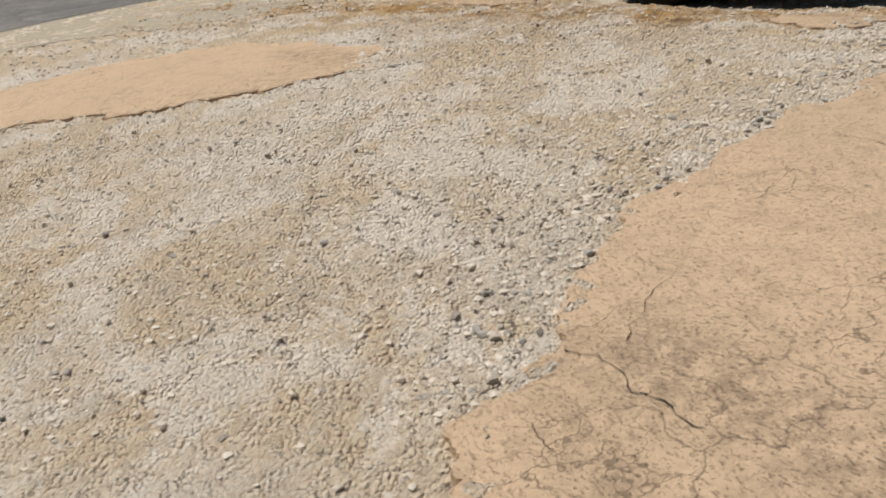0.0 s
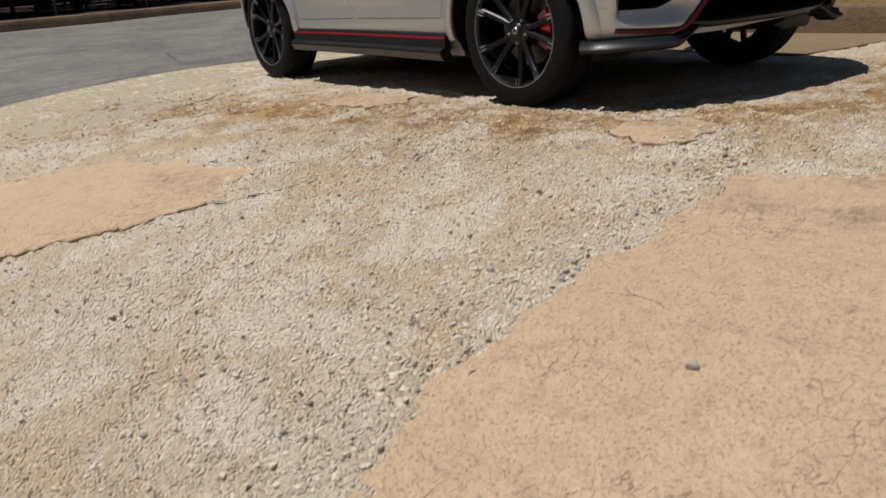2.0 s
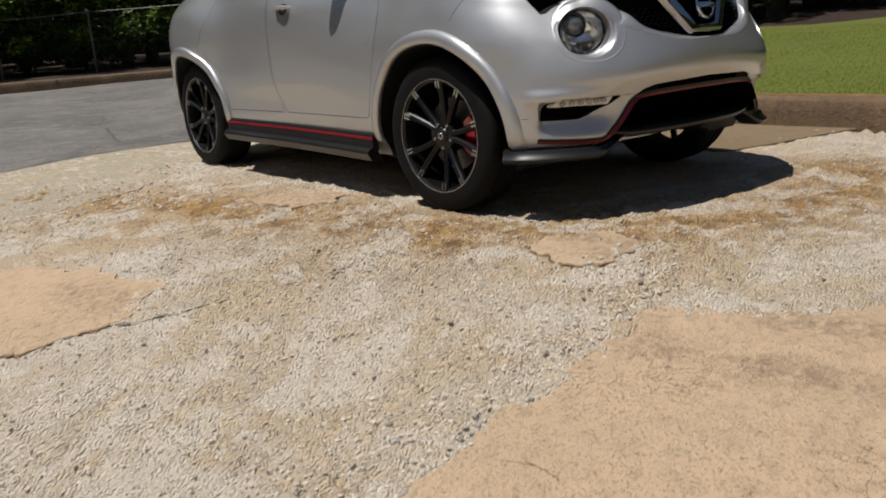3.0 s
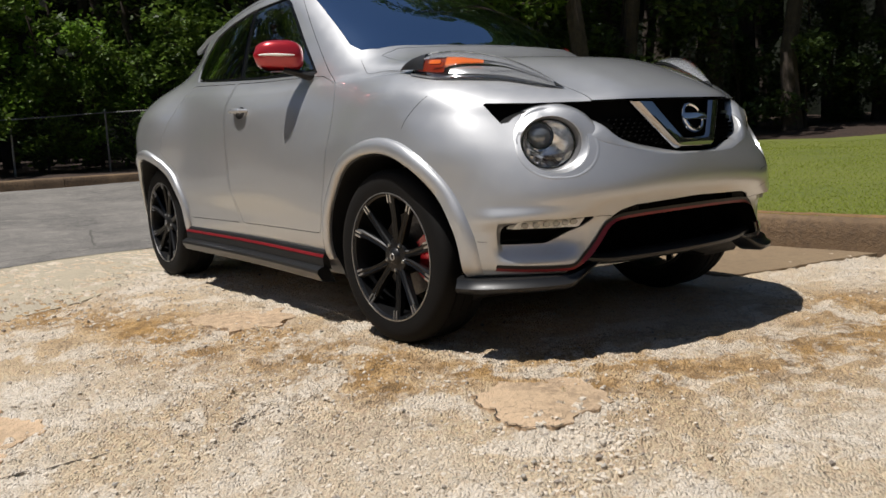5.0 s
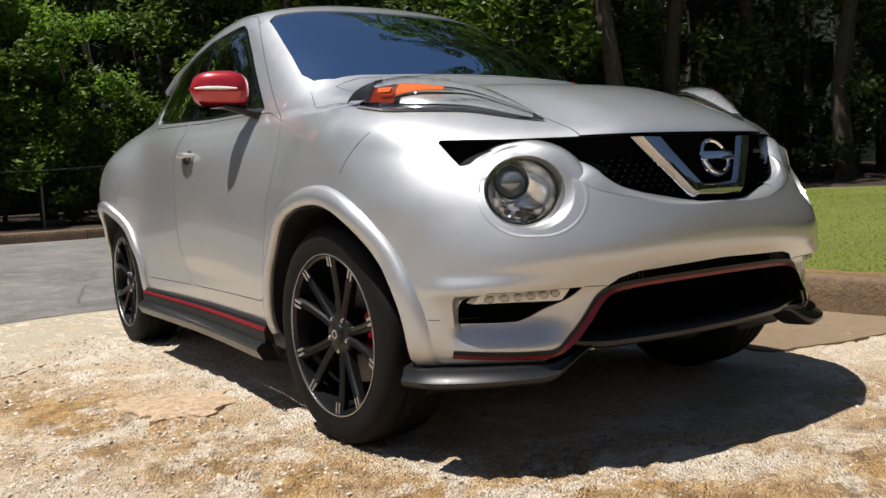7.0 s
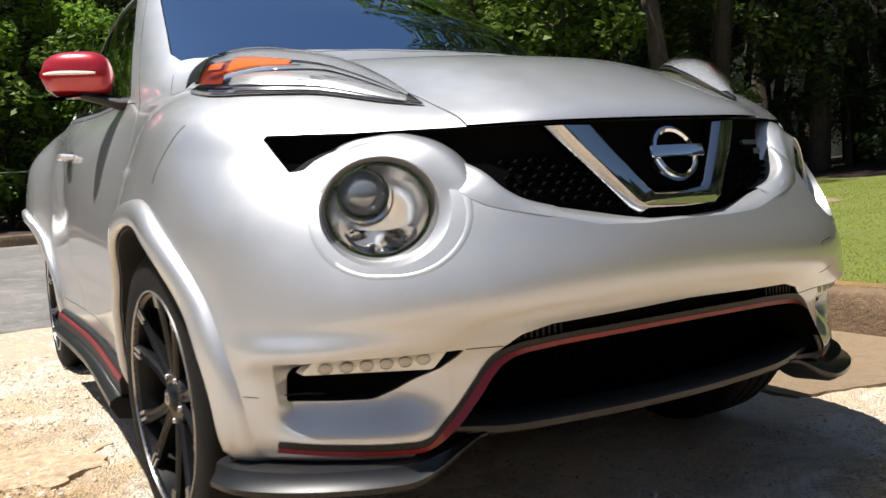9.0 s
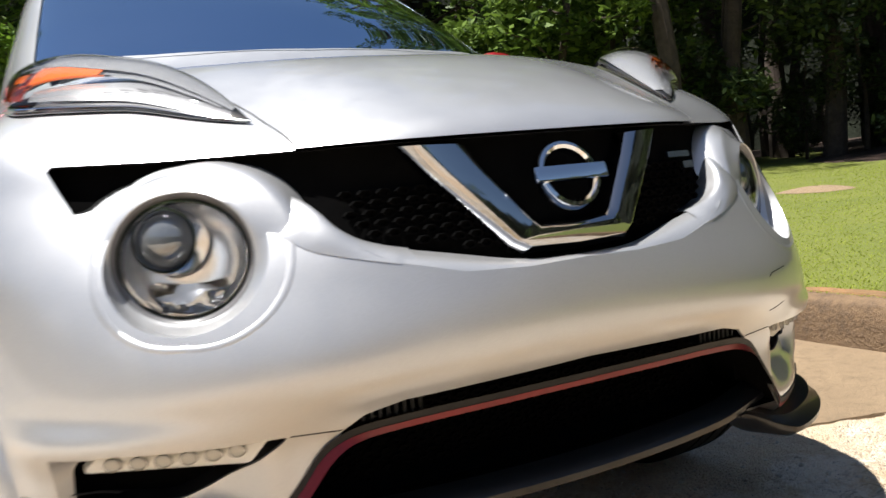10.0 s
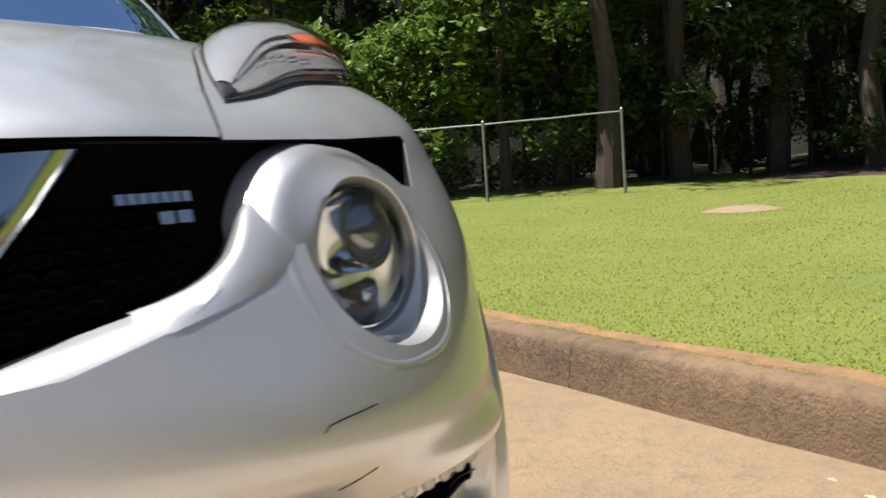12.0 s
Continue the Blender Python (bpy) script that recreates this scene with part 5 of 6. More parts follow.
# ---- the ground ----
def ground_z(x, y):
    """Level round the car, falling on one side, rising gently to the kerb and along the road."""
    q = min(max(0.0, -(y + 0.97)), 3.2)
    z = -0.0334 * q - 0.0092 * q * min(max(x, -0.5), 3.0) - 0.0362 * q * q
    z *= 1.0 - step(-3.0, -9.0, x)
    z += 0.02 * step(0.9, 2.0, y) + 0.20 * step(-4.5, -13.0, x)
    if y > kerb_line(x):
        z += 0.15
        z += 0.018 * min(y - kerb_line(x), 9.0)
    return z


def kerb_line(x):
    """The kerb's foot: along the lot, then bearing away beside the road."""
    return 2.0 + 0.03 * (x + 0.5) + (0.055 * (-2.6 - x) ** 1.5 if x < -2.6 else 0.0)


STAIN_LINE = [Vector(p) for p in ((-2.6, -1.9), (-1.5, -1.55), (-0.5, -1.25), (0.4, -1.0), (0.95, -0.42), (1.15, 0.2), (1.0, 0.9))]


def stain(x, y):
    p, best = Vector((x, y)), 9.0
    for a, b in zip(STAIN_LINE, STAIN_LINE[1:]):
        t = max(0.0, min(1.0, (p - a).dot(b - a) / (b - a).length_squared))
        best = min(best, (p - a - (b - a) * t).length)
    best += 0.16 * noise.noise((x * 2.2, y * 2.2, 3.0))
    return 0.55 * (1.0 - step(0.08, 0.36, best)) + 0.45 * (1.0 - step(0.25, 0.95, best))


def spaced(*runs):
    out = []
    for a, b, d in runs:
        n = max(1, round((b - a) / d))
        out += [a + (b - a) * i / n for i in range(n)]
    return out + [runs[-1][1]]


def grid_mesh(name, xs, ys, height):
    nx = len(xs)
    verts = [(x, y, height(x, y)) for y in ys for x in xs]
    faces = [(j * nx + i, j * nx + i + 1, (j + 1) * nx + i + 1, (j + 1) * nx + i) for j in range(len(ys) - 1) for i in range(nx - 1)]
    me = bpy.data.meshes.new(name)
    me.from_pydata(verts, [], faces)
    return me


def within(p, poly):
    """Whether a place lies inside an outline."""
    x, y, odd = p[0], p[1], False
    for (ax, ay), (bx, by) in zip(poly, poly[1:] + poly[:1]):
        if (ay > y) != (by > y) and x < (bx - ax) * (y - ay) / (by - ay) + ax:
            odd = not odd
    return odd


PATCH_OUTLINE = [(-1.0, -3.8), (-0.6, -3.3), (-0.24, -3.05), (-0.06, -2.75), (0.05, -2.52), (0.08, -2.33), (-0.02, -2.18), (-0.23, -2.03), (-0.46, -2.11), (-0.84, -2.27), (-1.19, -2.47), (-1.36, -2.73), (-1.45, -3.0), (-1.6, -3.8)]
SLAB_OUTLINE = [(2.15, -4.4), (2.14, -3.35), (2.08, -3.08), (1.98, -3.04), (1.96, -2.90), (1.88, -2.79), (1.81, -2.66), (1.70, -2.51), (1.68, -2.40), (1.68, -2.28), (1.63, -2.12), (1.59, -1.96), (1.60, -1.76), (1.54, -1.58), (1.48, -1.38), (1.48, -1.27), (1.74, -1.12), (1.92, -0.93), (2.5, -0.6), (5.0, -0.3), (5.0, -4.4)]
UNDER_SLABS = [grown(PATCH_OUTLINE, -0.05), grown(SLAB_OUTLINE, -0.05)]


def rubble(x, y):
    """Small lumps of the broken surface."""
    rough = 0.5 + 0.5 * noise.noise((x * 1.3, y * 1.3, 7.0))
    h = 0.009 * noise.noise((x * 7, y * 7, 1.0)) + 0.020 * rough * abs(noise.noise((x * 16, y * 16, 2.0))) + 0.030 * rough * noise.noise((x * 31, y * 31, 5.0))
    if -1.2 < x < 2.4 and -3.9 < y < -0.6:
        h += (0.4 + 0.6 * rough) * (0.020 * abs(noise.noise((x * 58, y * 58, 4.0))) + 0.006 * noise.noise((x * 95, y * 95, 8.0)))
    if any(within((x, y), poly) for poly in UNDER_SLABS):
        h = min(h, 0.0) - 0.008
    h *= 1.0 - 0.85 * step(0.85, 1.15, y) * (1.0 - step(0.0, 0.15, x))
    return ground_z(x, y) + h - 0.004 - (0.22 if y > kerb_line(x) - 0.03 else 0.0) - (0.02 if x < -4.0 else 0.0)


xs = spaced((-400, -60, 60), (-60, -14, 4), (-14, -4.4, 0.8), (-4.4, -1.4, 0.07), (-1.4, -0.2, 0.035), (-0.2, 0.6, 0.012), (0.6, 2.15, 0.009), (2.15, 2.9, 0.05), (2.9, 5, 0.12), (5, 20, 2.5), (20, 60, 10), (60, 400, 60))
ys = spaced((-400, -60, 60), (-60, -8, 6), (-8, -3.8, 0.4), (-3.8, -3.2, 0.016), (-3.2, -1.4, 0.009), (-1.4, -0.2, 0.016), (-0.2, 0.9, 0.06), (0.9, 2.1, 0.03), (2.1, 14, 0.7), (14, 60, 5), (60, 400, 60))
me = grid_mesh("ground", xs, ys, rubble)
me.materials.append(GRAVEL)
smooth(me, 60)
layer = me.attributes.new("stain", "FLOAT", "POINT")
layer.data.foreach_set("value", [stain(x, y) if -4 < x < 4 and -4 < y < 3 else 0.0 for y in ys for x in xs])
tagged(new("ground", me), "pale broken gravel surface with rust-brown stains", "ground", kind="structure")


def ragged(poly, size, depth=3, seed=1):
    """A polygon whose sides are broken up into an uneven line."""
    rng = random.Random(seed)
    pts = [Vector(p) for p in poly]
    for _ in range(depth):
        out = []
        for i, a in enumerate(pts):
            b = pts[(i + 1) % len(pts)]
            d = b - a
            off = Vector((-d.y, d.x)) * rng.uniform(-size, size) * (1 if d.length < 1.5 else 0.1)
            out += [a, (a + b) / 2 + off]
        pts = out
    return [tuple(p) for p in pts]


SLAB_MARKS = [(Vector((-1.10, -1.05)), Vector((-0.65, -1.02)), 0.26), (Vector((0.78, -0.85)), Vector((1.05, -0.88)), 0.12), (Vector((-0.5, -2.3)), Vector((-0.1, -2.2)), 0.10), (Vector((1.55, -1.455)), Vector((2.6, -1.30)), 0.06), (Vector((1.80, -1.13)), Vector((2.6, -0.98)), 0.08), (Vector((2.03, -2.78)), Vector((2.5, -2.80)), 0.10), (Vector((2.12, -2.92)), Vector((2.3, -2.98)), 0.06)]


def slab_stain(x, y):
    """Dark tyre and water marks on the large slab."""
    p, most = Vector((x, y)), 0.0
    for a, b, wide in SLAB_MARKS:
        t = max(0.0, min(1.0, (p - a).dot(b - a) / (b - a).length_squared))
        d = (p - a - (b - a) * t).length + 0.06 * noise.noise((x * 4, y * 4, 3.0))
        most = max(most, 1.0 - step(0.3 * wide, 1.3 * wide, d))
    return most


def slab(name, poly, rise, material, label, category, grid=0.12, kind="structure"):
    """A slab that follows the ground within an outline, its top raised by rise."""
    x0, x1 = min(p[0] for p in poly) - 0.1, max(p[0] for p in poly) + 0.1
    y0, y1 = min(p[1] for p in poly) - 0.1, max(p[1] for p in poly) + 0.1
    nx, ny = max(2, int((x1 - x0) / grid)), max(2, int((y1 - y0) / grid))
    bm = bmesh.new()
    top = [[bm.verts.new((x, y, ground_z(x, min(y, kerb_line(x) - 0.001)) + rise + 0.004 * noise.noise((x * 1.7, y * 1.7, 9)))) for x in [x0 + (x1 - x0) * i / nx for i in range(nx + 1)]] for y in [y0 + (y1 - y0) * j / ny for j in range(ny + 1)]]
    low = [[bm.verts.new(v.co - Vector((0, 0, 0.06))) for v in row] for row in top]
    for j in range(ny):
        for i in range(nx):
            bm.faces.new((top[j][i], top[j][i + 1], top[j + 1][i + 1], top[j + 1][i]))
            bm.faces.new((low[j][i], low[j + 1][i], low[j + 1][i + 1], low[j][i + 1]))
    for i in range(nx):
        bm.faces.new((top[0][i + 1], top[0][i], low[0][i], low[0][i + 1]))
        bm.faces.new((top[ny][i], top[ny][i + 1], low[ny][i + 1], low[ny][i]))
    for j in range(ny):
        bm.faces.new((top[j][0], top[j + 1][0], low[j + 1][0], low[j][0]))
        bm.faces.new((top[j + 1][nx], top[j][nx], low[j][nx], low[j + 1][nx]))
    ob = mesh_object(name, bm, material)
    carve(ob, prisms((poly, "z", -3, 3)), "INTERSECT")
    marks = ob.data.attributes.new("stain", "FLOAT", "POINT")
    marks.data.foreach_set("value", [slab_stain(v.co.x, v.co.y) for v in ob.data.vertices])
    smooth(ob.data, 30)
    return tagged(ob, label, category, kind=kind)


PATCH_A = ragged(PATCH_OUTLINE, 0.24, 4, 3)
PATCH_B = ragged([(0.75, -1.05), (0.90, -1.08), (1.03, -1.12), (1.08, -1.11), (1.11, -0.89), (1.02, -0.76), (0.83, -0.73), (0.70, -0.90)], 0.24, 3, 4)
PATCH_C = ragged([(-0.96, -1.26), (-0.68, -1.21), (-0.59, -1.04), (-0.70, -0.87), (-0.95, -0.82), (-1.00, -0.99), (-1.13, -1.15)], 0.24, 3, 5)
PATCH_D = ragged(SLAB_OUTLINE, 0.24, 4, 6)
slab("concrete_patch", PATCH_A, 0.006, TAN_CONCRETE, "smooth tan concrete patch with a broken edge", "pavement")
slab("concrete_patch", PATCH_B, 0.009, TAN_CONCRETE, "small tan concrete patch with a raised broken edge", "pavement", 0.08)
slab("concrete_patch", PATCH_C, 0.008, TAN_CONCRETE, "small stained concrete patch beside the car", "pavement", 0.08)
slab("concrete_patch", PATCH_D, 0.008, TAN_CONCRETE, "large tan concrete slab with fine cracks", "pavement", 0.06)
slab("concrete_apron", ragged([(-4.10, -14), (-3.4, -14), (-3.2, -4.0), (-3.0, -3.1), (-2.30, -2.4), (-2.05, -1.8), (-2.2, -1.37), (-2.6, -0.80), (-2.9, 0.2), (-2.6, 1.2), (-2.1, 1.9), (-2.2, 1.97), (-4.10, 1.97)], 0.09, 4, 8), 0.0, PALE_CONCRETE, "smooth pale concrete strip beside the road", "pavement", 0.25)
slab("gutter_pan", ragged([(-2.4, 1.2), (-1.2, 1.15), (-0.1, 1.10), (0.14, 1.09), (0.20, 1.30), (0.28, 1.58), (0.35, 1.82), (0.42, 2.10), (-1.2, 2.11), (-2.4, 2.11)], 0.06, 4, 9), 0.006, PAN_CONCRETE, "worn tan concrete gutter along the kerb", "pavement", 0.12)

# the road beyond the apron
bm = bmesh.new()
rows = []
for y in spaced((-40, -4, 4), (-4, 1.9, 0.5)):
    rows.append([(x, y, ground_z(x, y) + 0.004) for x in [-13.3 + 0.02 * y + (9.19 - 0.02 * y) * i / 14 for i in range(15)]])
add_sheet(bm, rows)
rows = []
for i in range(8):
    rows.append([(x, 1.9 + (kerb_line(x) - 1.92) * i / 7, ground_z(x, 1.9) + 0.004) for x in spaced((-13.3 + 0.04, -4.11, 0.6))])
add_sheet(bm, rows)
bmesh.ops.remove_doubles(bm, verts=bm.verts, dist=1e-4)
bmesh.ops.recalc_face_normals(bm, faces=bm.faces)
if sum(f.normal.z for f in bm.faces) < 0:
    bmesh.ops.reverse_faces(bm, faces=bm.faces)
tagged(mesh_object("road", bm, ASPHALT), "worn grey asphalt road", "road", kind="structure")


# kerbs: separate cast lengths with a worn rounded nose
def kerb_length(a, b, material, parent):
    bm = bmesh.new()
    rings = []
    n = 30
    for i in range(n + 1):
        p = a.lerp(b, i / n)
        d = (b - a).normalized()
        side = Vector((-d.y, d.x))
        wob = 0.006 * noise.noise((p.x * 6, p.y * 6, 4))
        chip = 0.012 * max(0.0, noise.noise((p.x * 9, p.y * 9, 8)))
        ring = []
        for o, z in ((0.0, -0.05), (0.004 + wob, 0.0), (0.014 + wob, 0.10), (0.022 + chip, 0.157 - chip), (0.036 + chip, 0.175 - chip * 0.5), (0.06, 0.181), (0.145, 0.184), (0.150, 0.15), (0.15, -0.05)):
            q = p.xy + side * o
            ring.append((q.x, q.y, p.z + z))
        rings.append(ring)
    add_tube(bm, rings)
    bmesh.ops.recalc_face_normals(bm, faces=bm.faces)
    ob = part("kerb_stone", bm, material, parent, "", 40)
    lichen = ob.data.attributes.new("stain", "FLOAT", "POINT")
    lichen.data.foreach_set("value", [max(0.0, min(1.0, 0.85 + 0.9 * noise.noise((v.co.x * 1.6, v.co.y * 1.6, 3)))) if i % 9 in (2, 3) else 0.15 for i, v in enumerate(ob.data.vertices)])
    return ob


kerb = thing("kerb", "weathered brown concrete kerb along the lawn", "kerb", kind="structure")
xk = [13.8, 11.4, 9.0, 6.6, 4.2, 1.6, -0.9, -2.5, -3.4, -4.3, -5.4, -6.5, -7.6, -8.8, -10.0, -11.2, -12.4, -13.4]
for a, b in zip(xk, xk[1:]):
    pa, pb = Vector((a - 0.0012, kerb_line(a), 0)), Vector((b + 0.0012, kerb_line(b), 0))
    pa.z, pb.z = ground_z(pa.x, pa.y - 0.01), ground_z(pb.x, pb.y - 0.01)
    kerb_length(pb, pa, KERB_CONCRETE, kerb)
far_kerb = thing("kerb", "low concrete kerb on the far side of the road", "kerb", kind="structure")
for i in range(14):
    y0 = -14 + 1.5 * i
    pa, pb = Vector((-13.3 + 0.02 * y0, y0, 0.2)), Vector((-13.3 + 0.02 * (y0 + 1.49), y0 + 1.49, 0.2))
    kerb_length(pa, pb, KERB_CONCRETE, far_kerb)

# the lawn and the leaf-strewn banks behind
def lawn_z(x, y):
    k = kerb_line(max(x, -12.4)) + 0.14
    z = ground_z(x, kerb_line(x) - 0.01) + 0.170 + 0.022 * max(0.0, min(y - k, 6.5)) + 0.02 * noise.noise((x * 0.6, y * 0.6, 2))
    z += 0.12 * step(9.0, 13.0, y + 0.25 * x) * step(-9, -4, x)
    return z


bm = bmesh.new()
rows = []
for j in range(40):
    f = j / 39
    rows.append([(x, kerb_line(max(x, -12.4)) + 0.135 + 15 * f ** 1.6, lawn_z(x, kerb_line(max(x, -12.4)) + 0.135 + 15 * f ** 1.6)) for x in spaced((-13.0, -5, 0.7), (-5, 4.5, 0.3), (4.5, 14, 1.5))])
add_sheet(bm, rows)
bmesh.ops.recalc_face_normals(bm, faces=bm.faces)
if sum(f.normal.z for f in bm.faces) < 0:
    bmesh.ops.reverse_faces(bm, faces=bm.faces)
tagged(mesh_object("lawn", bm, SOIL), "sloping lawn ground under mown grass", "lawn", kind="structure")


def blades(name, n, area, height, material, label):
    rng = np.random.default_rng(5)
    verts, faces = [], []
    while len(faces) < n:
        x, y = area(rng)
        if y is None:
            continue
        z = lawn_z(x, y)
        tuft = 0.55 + 0.6 * (0.5 + 0.5 * noise.noise((x * 3, y * 3, 6)))
        h, w = height * (0.6 + 0.4 * tuft) * rng.uniform(0.55, 1.3), rng.uniform(0.0016, 0.0036) * (1 + 0.12 * (y - 2))
        a, lean = rng.uniform(0, 6.283), rng.uniform(0.7, 2.2) * h
        b = rng.uniform(0, 6.283)
        dx, dy = math.cos(a) * w, math.sin(a) * w
        lx, ly = math.cos(b) * lean, math.sin(b) * lean
        k = len(verts)
        verts += [(x - dx, y - dy, z), (x + dx, y + dy, z), (x + dx * 0.7 + lx * 0.35, y + dy * 0.7 + ly * 0.35, z + h * 0.6), (x - dx * 0.7 + lx * 0.35, y - dy * 0.7 + ly * 0.35, z + h * 0.6), (x + lx, y + ly, z + h)]
        faces += [(k, k + 1, k + 2, k + 3), (k + 3, k + 2, k + 4)]
    me = bpy.data.meshes.new(name)
    me.from_pydata(verts, [], faces)
    me.materials.append(material)
    return tagged(new(name, me), label, "grass", kind="stuff")


def lawn_spot(rng):
    x = 1.6 - 13.0 * rng.random() ** 1.45
    f = rng.random() ** 1.7
    y = kerb_line(x) + 0.11 + 9.5 * f
    worn_spot = noise.noise((x * 0.9, y * 0.9, 12)) > 0.42
    if worn_spot and rng.random() < 0.5 or (Vector((x, y)) - Vector((-4.2, 6.8))).length < 0.32:
        return x, None
    return x, y


blades("grass", 300000, lawn_spot, 0.010, GRASS, "short sunlit green grass")


# a strip of orange dirt where the lawn meets the kerb, and a bare spot in the grass
bm = bmesh.new()
rows = []
for o, h in ((0.110, 0.165), (0.128, 0.189), (0.16, 0.193), (0.21, 0.187), (0.25, 0.14)):
    rows.append([(x, kerb_line(x) + o + 0.022 * noise.noise((x * 5, o * 3, 4)), ground_z(x, kerb_line(x) - 0.01) + h + 0.008 * noise.noise((x * 14, o * 60, 1))) for x in spaced((-6.0, 4.2, 0.04), (4.2, 13.8, 0.3))])
add_sheet(bm, rows)
bmesh.ops.recalc_face_normals(bm, faces=bm.faces)
if sum(f.normal.z for f in bm.faces) < 0:
    bmesh.ops.reverse_faces(bm, faces=bm.faces)
tagged(mesh_object("dirt_strip", bm, DIRT), "crumbly orange dirt along the lawn's edge", "dirt", kind="structure")
bm = bmesh.new()
rows = []
for r in (0.02, 0.14, 0.26, 0.33):
    ring = []
    for i in range(28):
        a = 2 * math.pi * i / 28
        k = r * (1 + 0.3 * noise.noise((math.cos(a) * 2, math.sin(a) * 2, 5)))
        x, y = -4.2 + k * math.cos(a) * 1.2, 6.8 + k * math.sin(a) * 0.9
        ring.append((x, y, lawn_z(x, y) + 0.05 * (1 - (r / 0.33) ** 2) + 0.004))
    rows.append(ring)
add_sheet(bm, rows, True)
bmesh.ops.recalc_face_normals(bm, faces=bm.faces)
tagged(mesh_object("bare_mound", bm, PAN_CONCRETE), "low pale mound of bare earth in the lawn", "mound", kind="structure")


# open cracks: narrow dark gaps with a crumbled line
def crack(points, wide, seed, rise=0.0105):
    rng = random.Random(seed)
    line = [Vector(p) for p in points]
    for _ in range(3):
        out = []
        for a, b in zip(line, line[1:]):
            d = b - a
            out += [a, (a + b) / 2 + Vector((-d.y, d.x)) * rng.uniform(-0.14, 0.14)]
        line = out + [line[-1]]
    bm = bmesh.new()
    rows = []
    for i, p in enumerate(line):
        d = (line[min(i + 1, len(line) - 1)] - line[max(i - 1, 0)]).normalized()
        side = Vector((-d.y, d.x)) * wide * rng.uniform(0.25, 1.0) * (0.3 if i in (0, len(line) - 1) else 1.0)
        z = ground_z(p.x, p.y) + rise + 0.004 * noise.noise((p.x * 1.7, p.y * 1.7, 9))
        rows.append([(p.x - side.x, p.y - side.y, z), (p.x, p.y, z), (p.x + side.x, p.y + side.y, z)])
    add_sheet(bm, rows)
    bmesh.ops.recalc_face_normals(bm, faces=bm.faces)
    if sum(f.normal.z for f in bm.faces) < 0:
        bmesh.ops.reverse_faces(bm, faces=bm.faces)
    tagged(mesh_object("crack", bm, CRACK), "dark open crack in the broken pavement", "crack", kind="structure")


crack([(1.966, -2.848), (2.012, -2.826), (2.101, -2.85), (2.21, -2.837)], 0.0015, 1)
crack([(2.015, -2.782), (1.975, -2.712), (1.936, -2.61)], 0.0008, 2)
crack([(1.95, -2.999), (1.974, -2.944), (2.003, -2.888)], 0.0009, 3)
crack([(2.059, -2.97), (2.093, -2.978), (2.121, -2.979)], 0.0009, 4)
crack([(1.72, -2.03), (1.80, -2.005), (1.86, -2.015)], 0.0014, 5)
crack([(0.06, -2.34), (0.159, -2.231), (0.215, -2.095), (0.264, -1.933)], 0.006, 6, 0.004)
crack([(0.30, -1.80), (0.327, -1.72), (0.35, -1.524)], 0.005, 7, 0.004)
east = [p for p in PATCH_A if p[0] > -0.62 and p[1] < -2.2 and p[1] < -2.36 + 0.35 * p[0] or p[0] > 0.0 and p[1] < -2.2]
for i in range(0, len(east) - 9, 10):
    crack(east[i:i + 10], 0.0032, 20 + i, 0.0095)
near = [p for p in PATCH_B[:len(PATCH_B) // 2] if p[1] < -0.85]
for i in range(0, len(near) - 6, 7):
    crack(near[i:i + 7], 0.0032, 60 + i, 0.0125)


# ---- loose stones ----
def pebble_field(name, n, pick, label):
    """Many small stones, each a rough squashed solid."""
    rng = np.random.default_rng(11)
    base = bmesh.new()
    bmesh.ops.create_icosphere(base, subdivisions=1, radius=1)
    bv = np.array([v.co[:] for v in base.verts])
    bf = np.array([[v.index for v in f.verts] for f in base.faces])
    base.free()
    allv, allf = [], []
    for i in range(n):
        x, y, r = pick(rng)
        s = r * np.array([rng.uniform(0.7, 1.4), rng.uniform(0.7, 1.2), rng.uniform(0.5, 0.95)])
        v = bv * s * rng.uniform(0.78, 1.2, (len(bv), 1)) ** 1.6
        a = rng.uniform(0, 6.283)
        c, d = math.cos(a), math.sin(a)
        v = np.c_[v[:, 0] * c - v[:, 1] * d, v[:, 0] * d + v[:, 1] * c, v[:, 2]]
        allv.append(v + (x, y, rubble(x, y) + r * 0.08))
        allf.append(bf + i * len(bv))
    me = bpy.data.meshes.new(name)
    me.from_pydata(np.concatenate(allv).tolist(), [], np.concatenate(allf).tolist())
    me.materials.append(PEBBLE)
    return tagged(new(name, me), label, "gravel", kind="stuff")


EDGE_D = [Vector(p) for p in ((2.08, -3.08), (1.88, -2.79), (1.70, -2.51), (1.64, -2.15), (1.60, -1.80), (1.48, -1.35), (1.42, -1.1), (1.2, -0.75))]


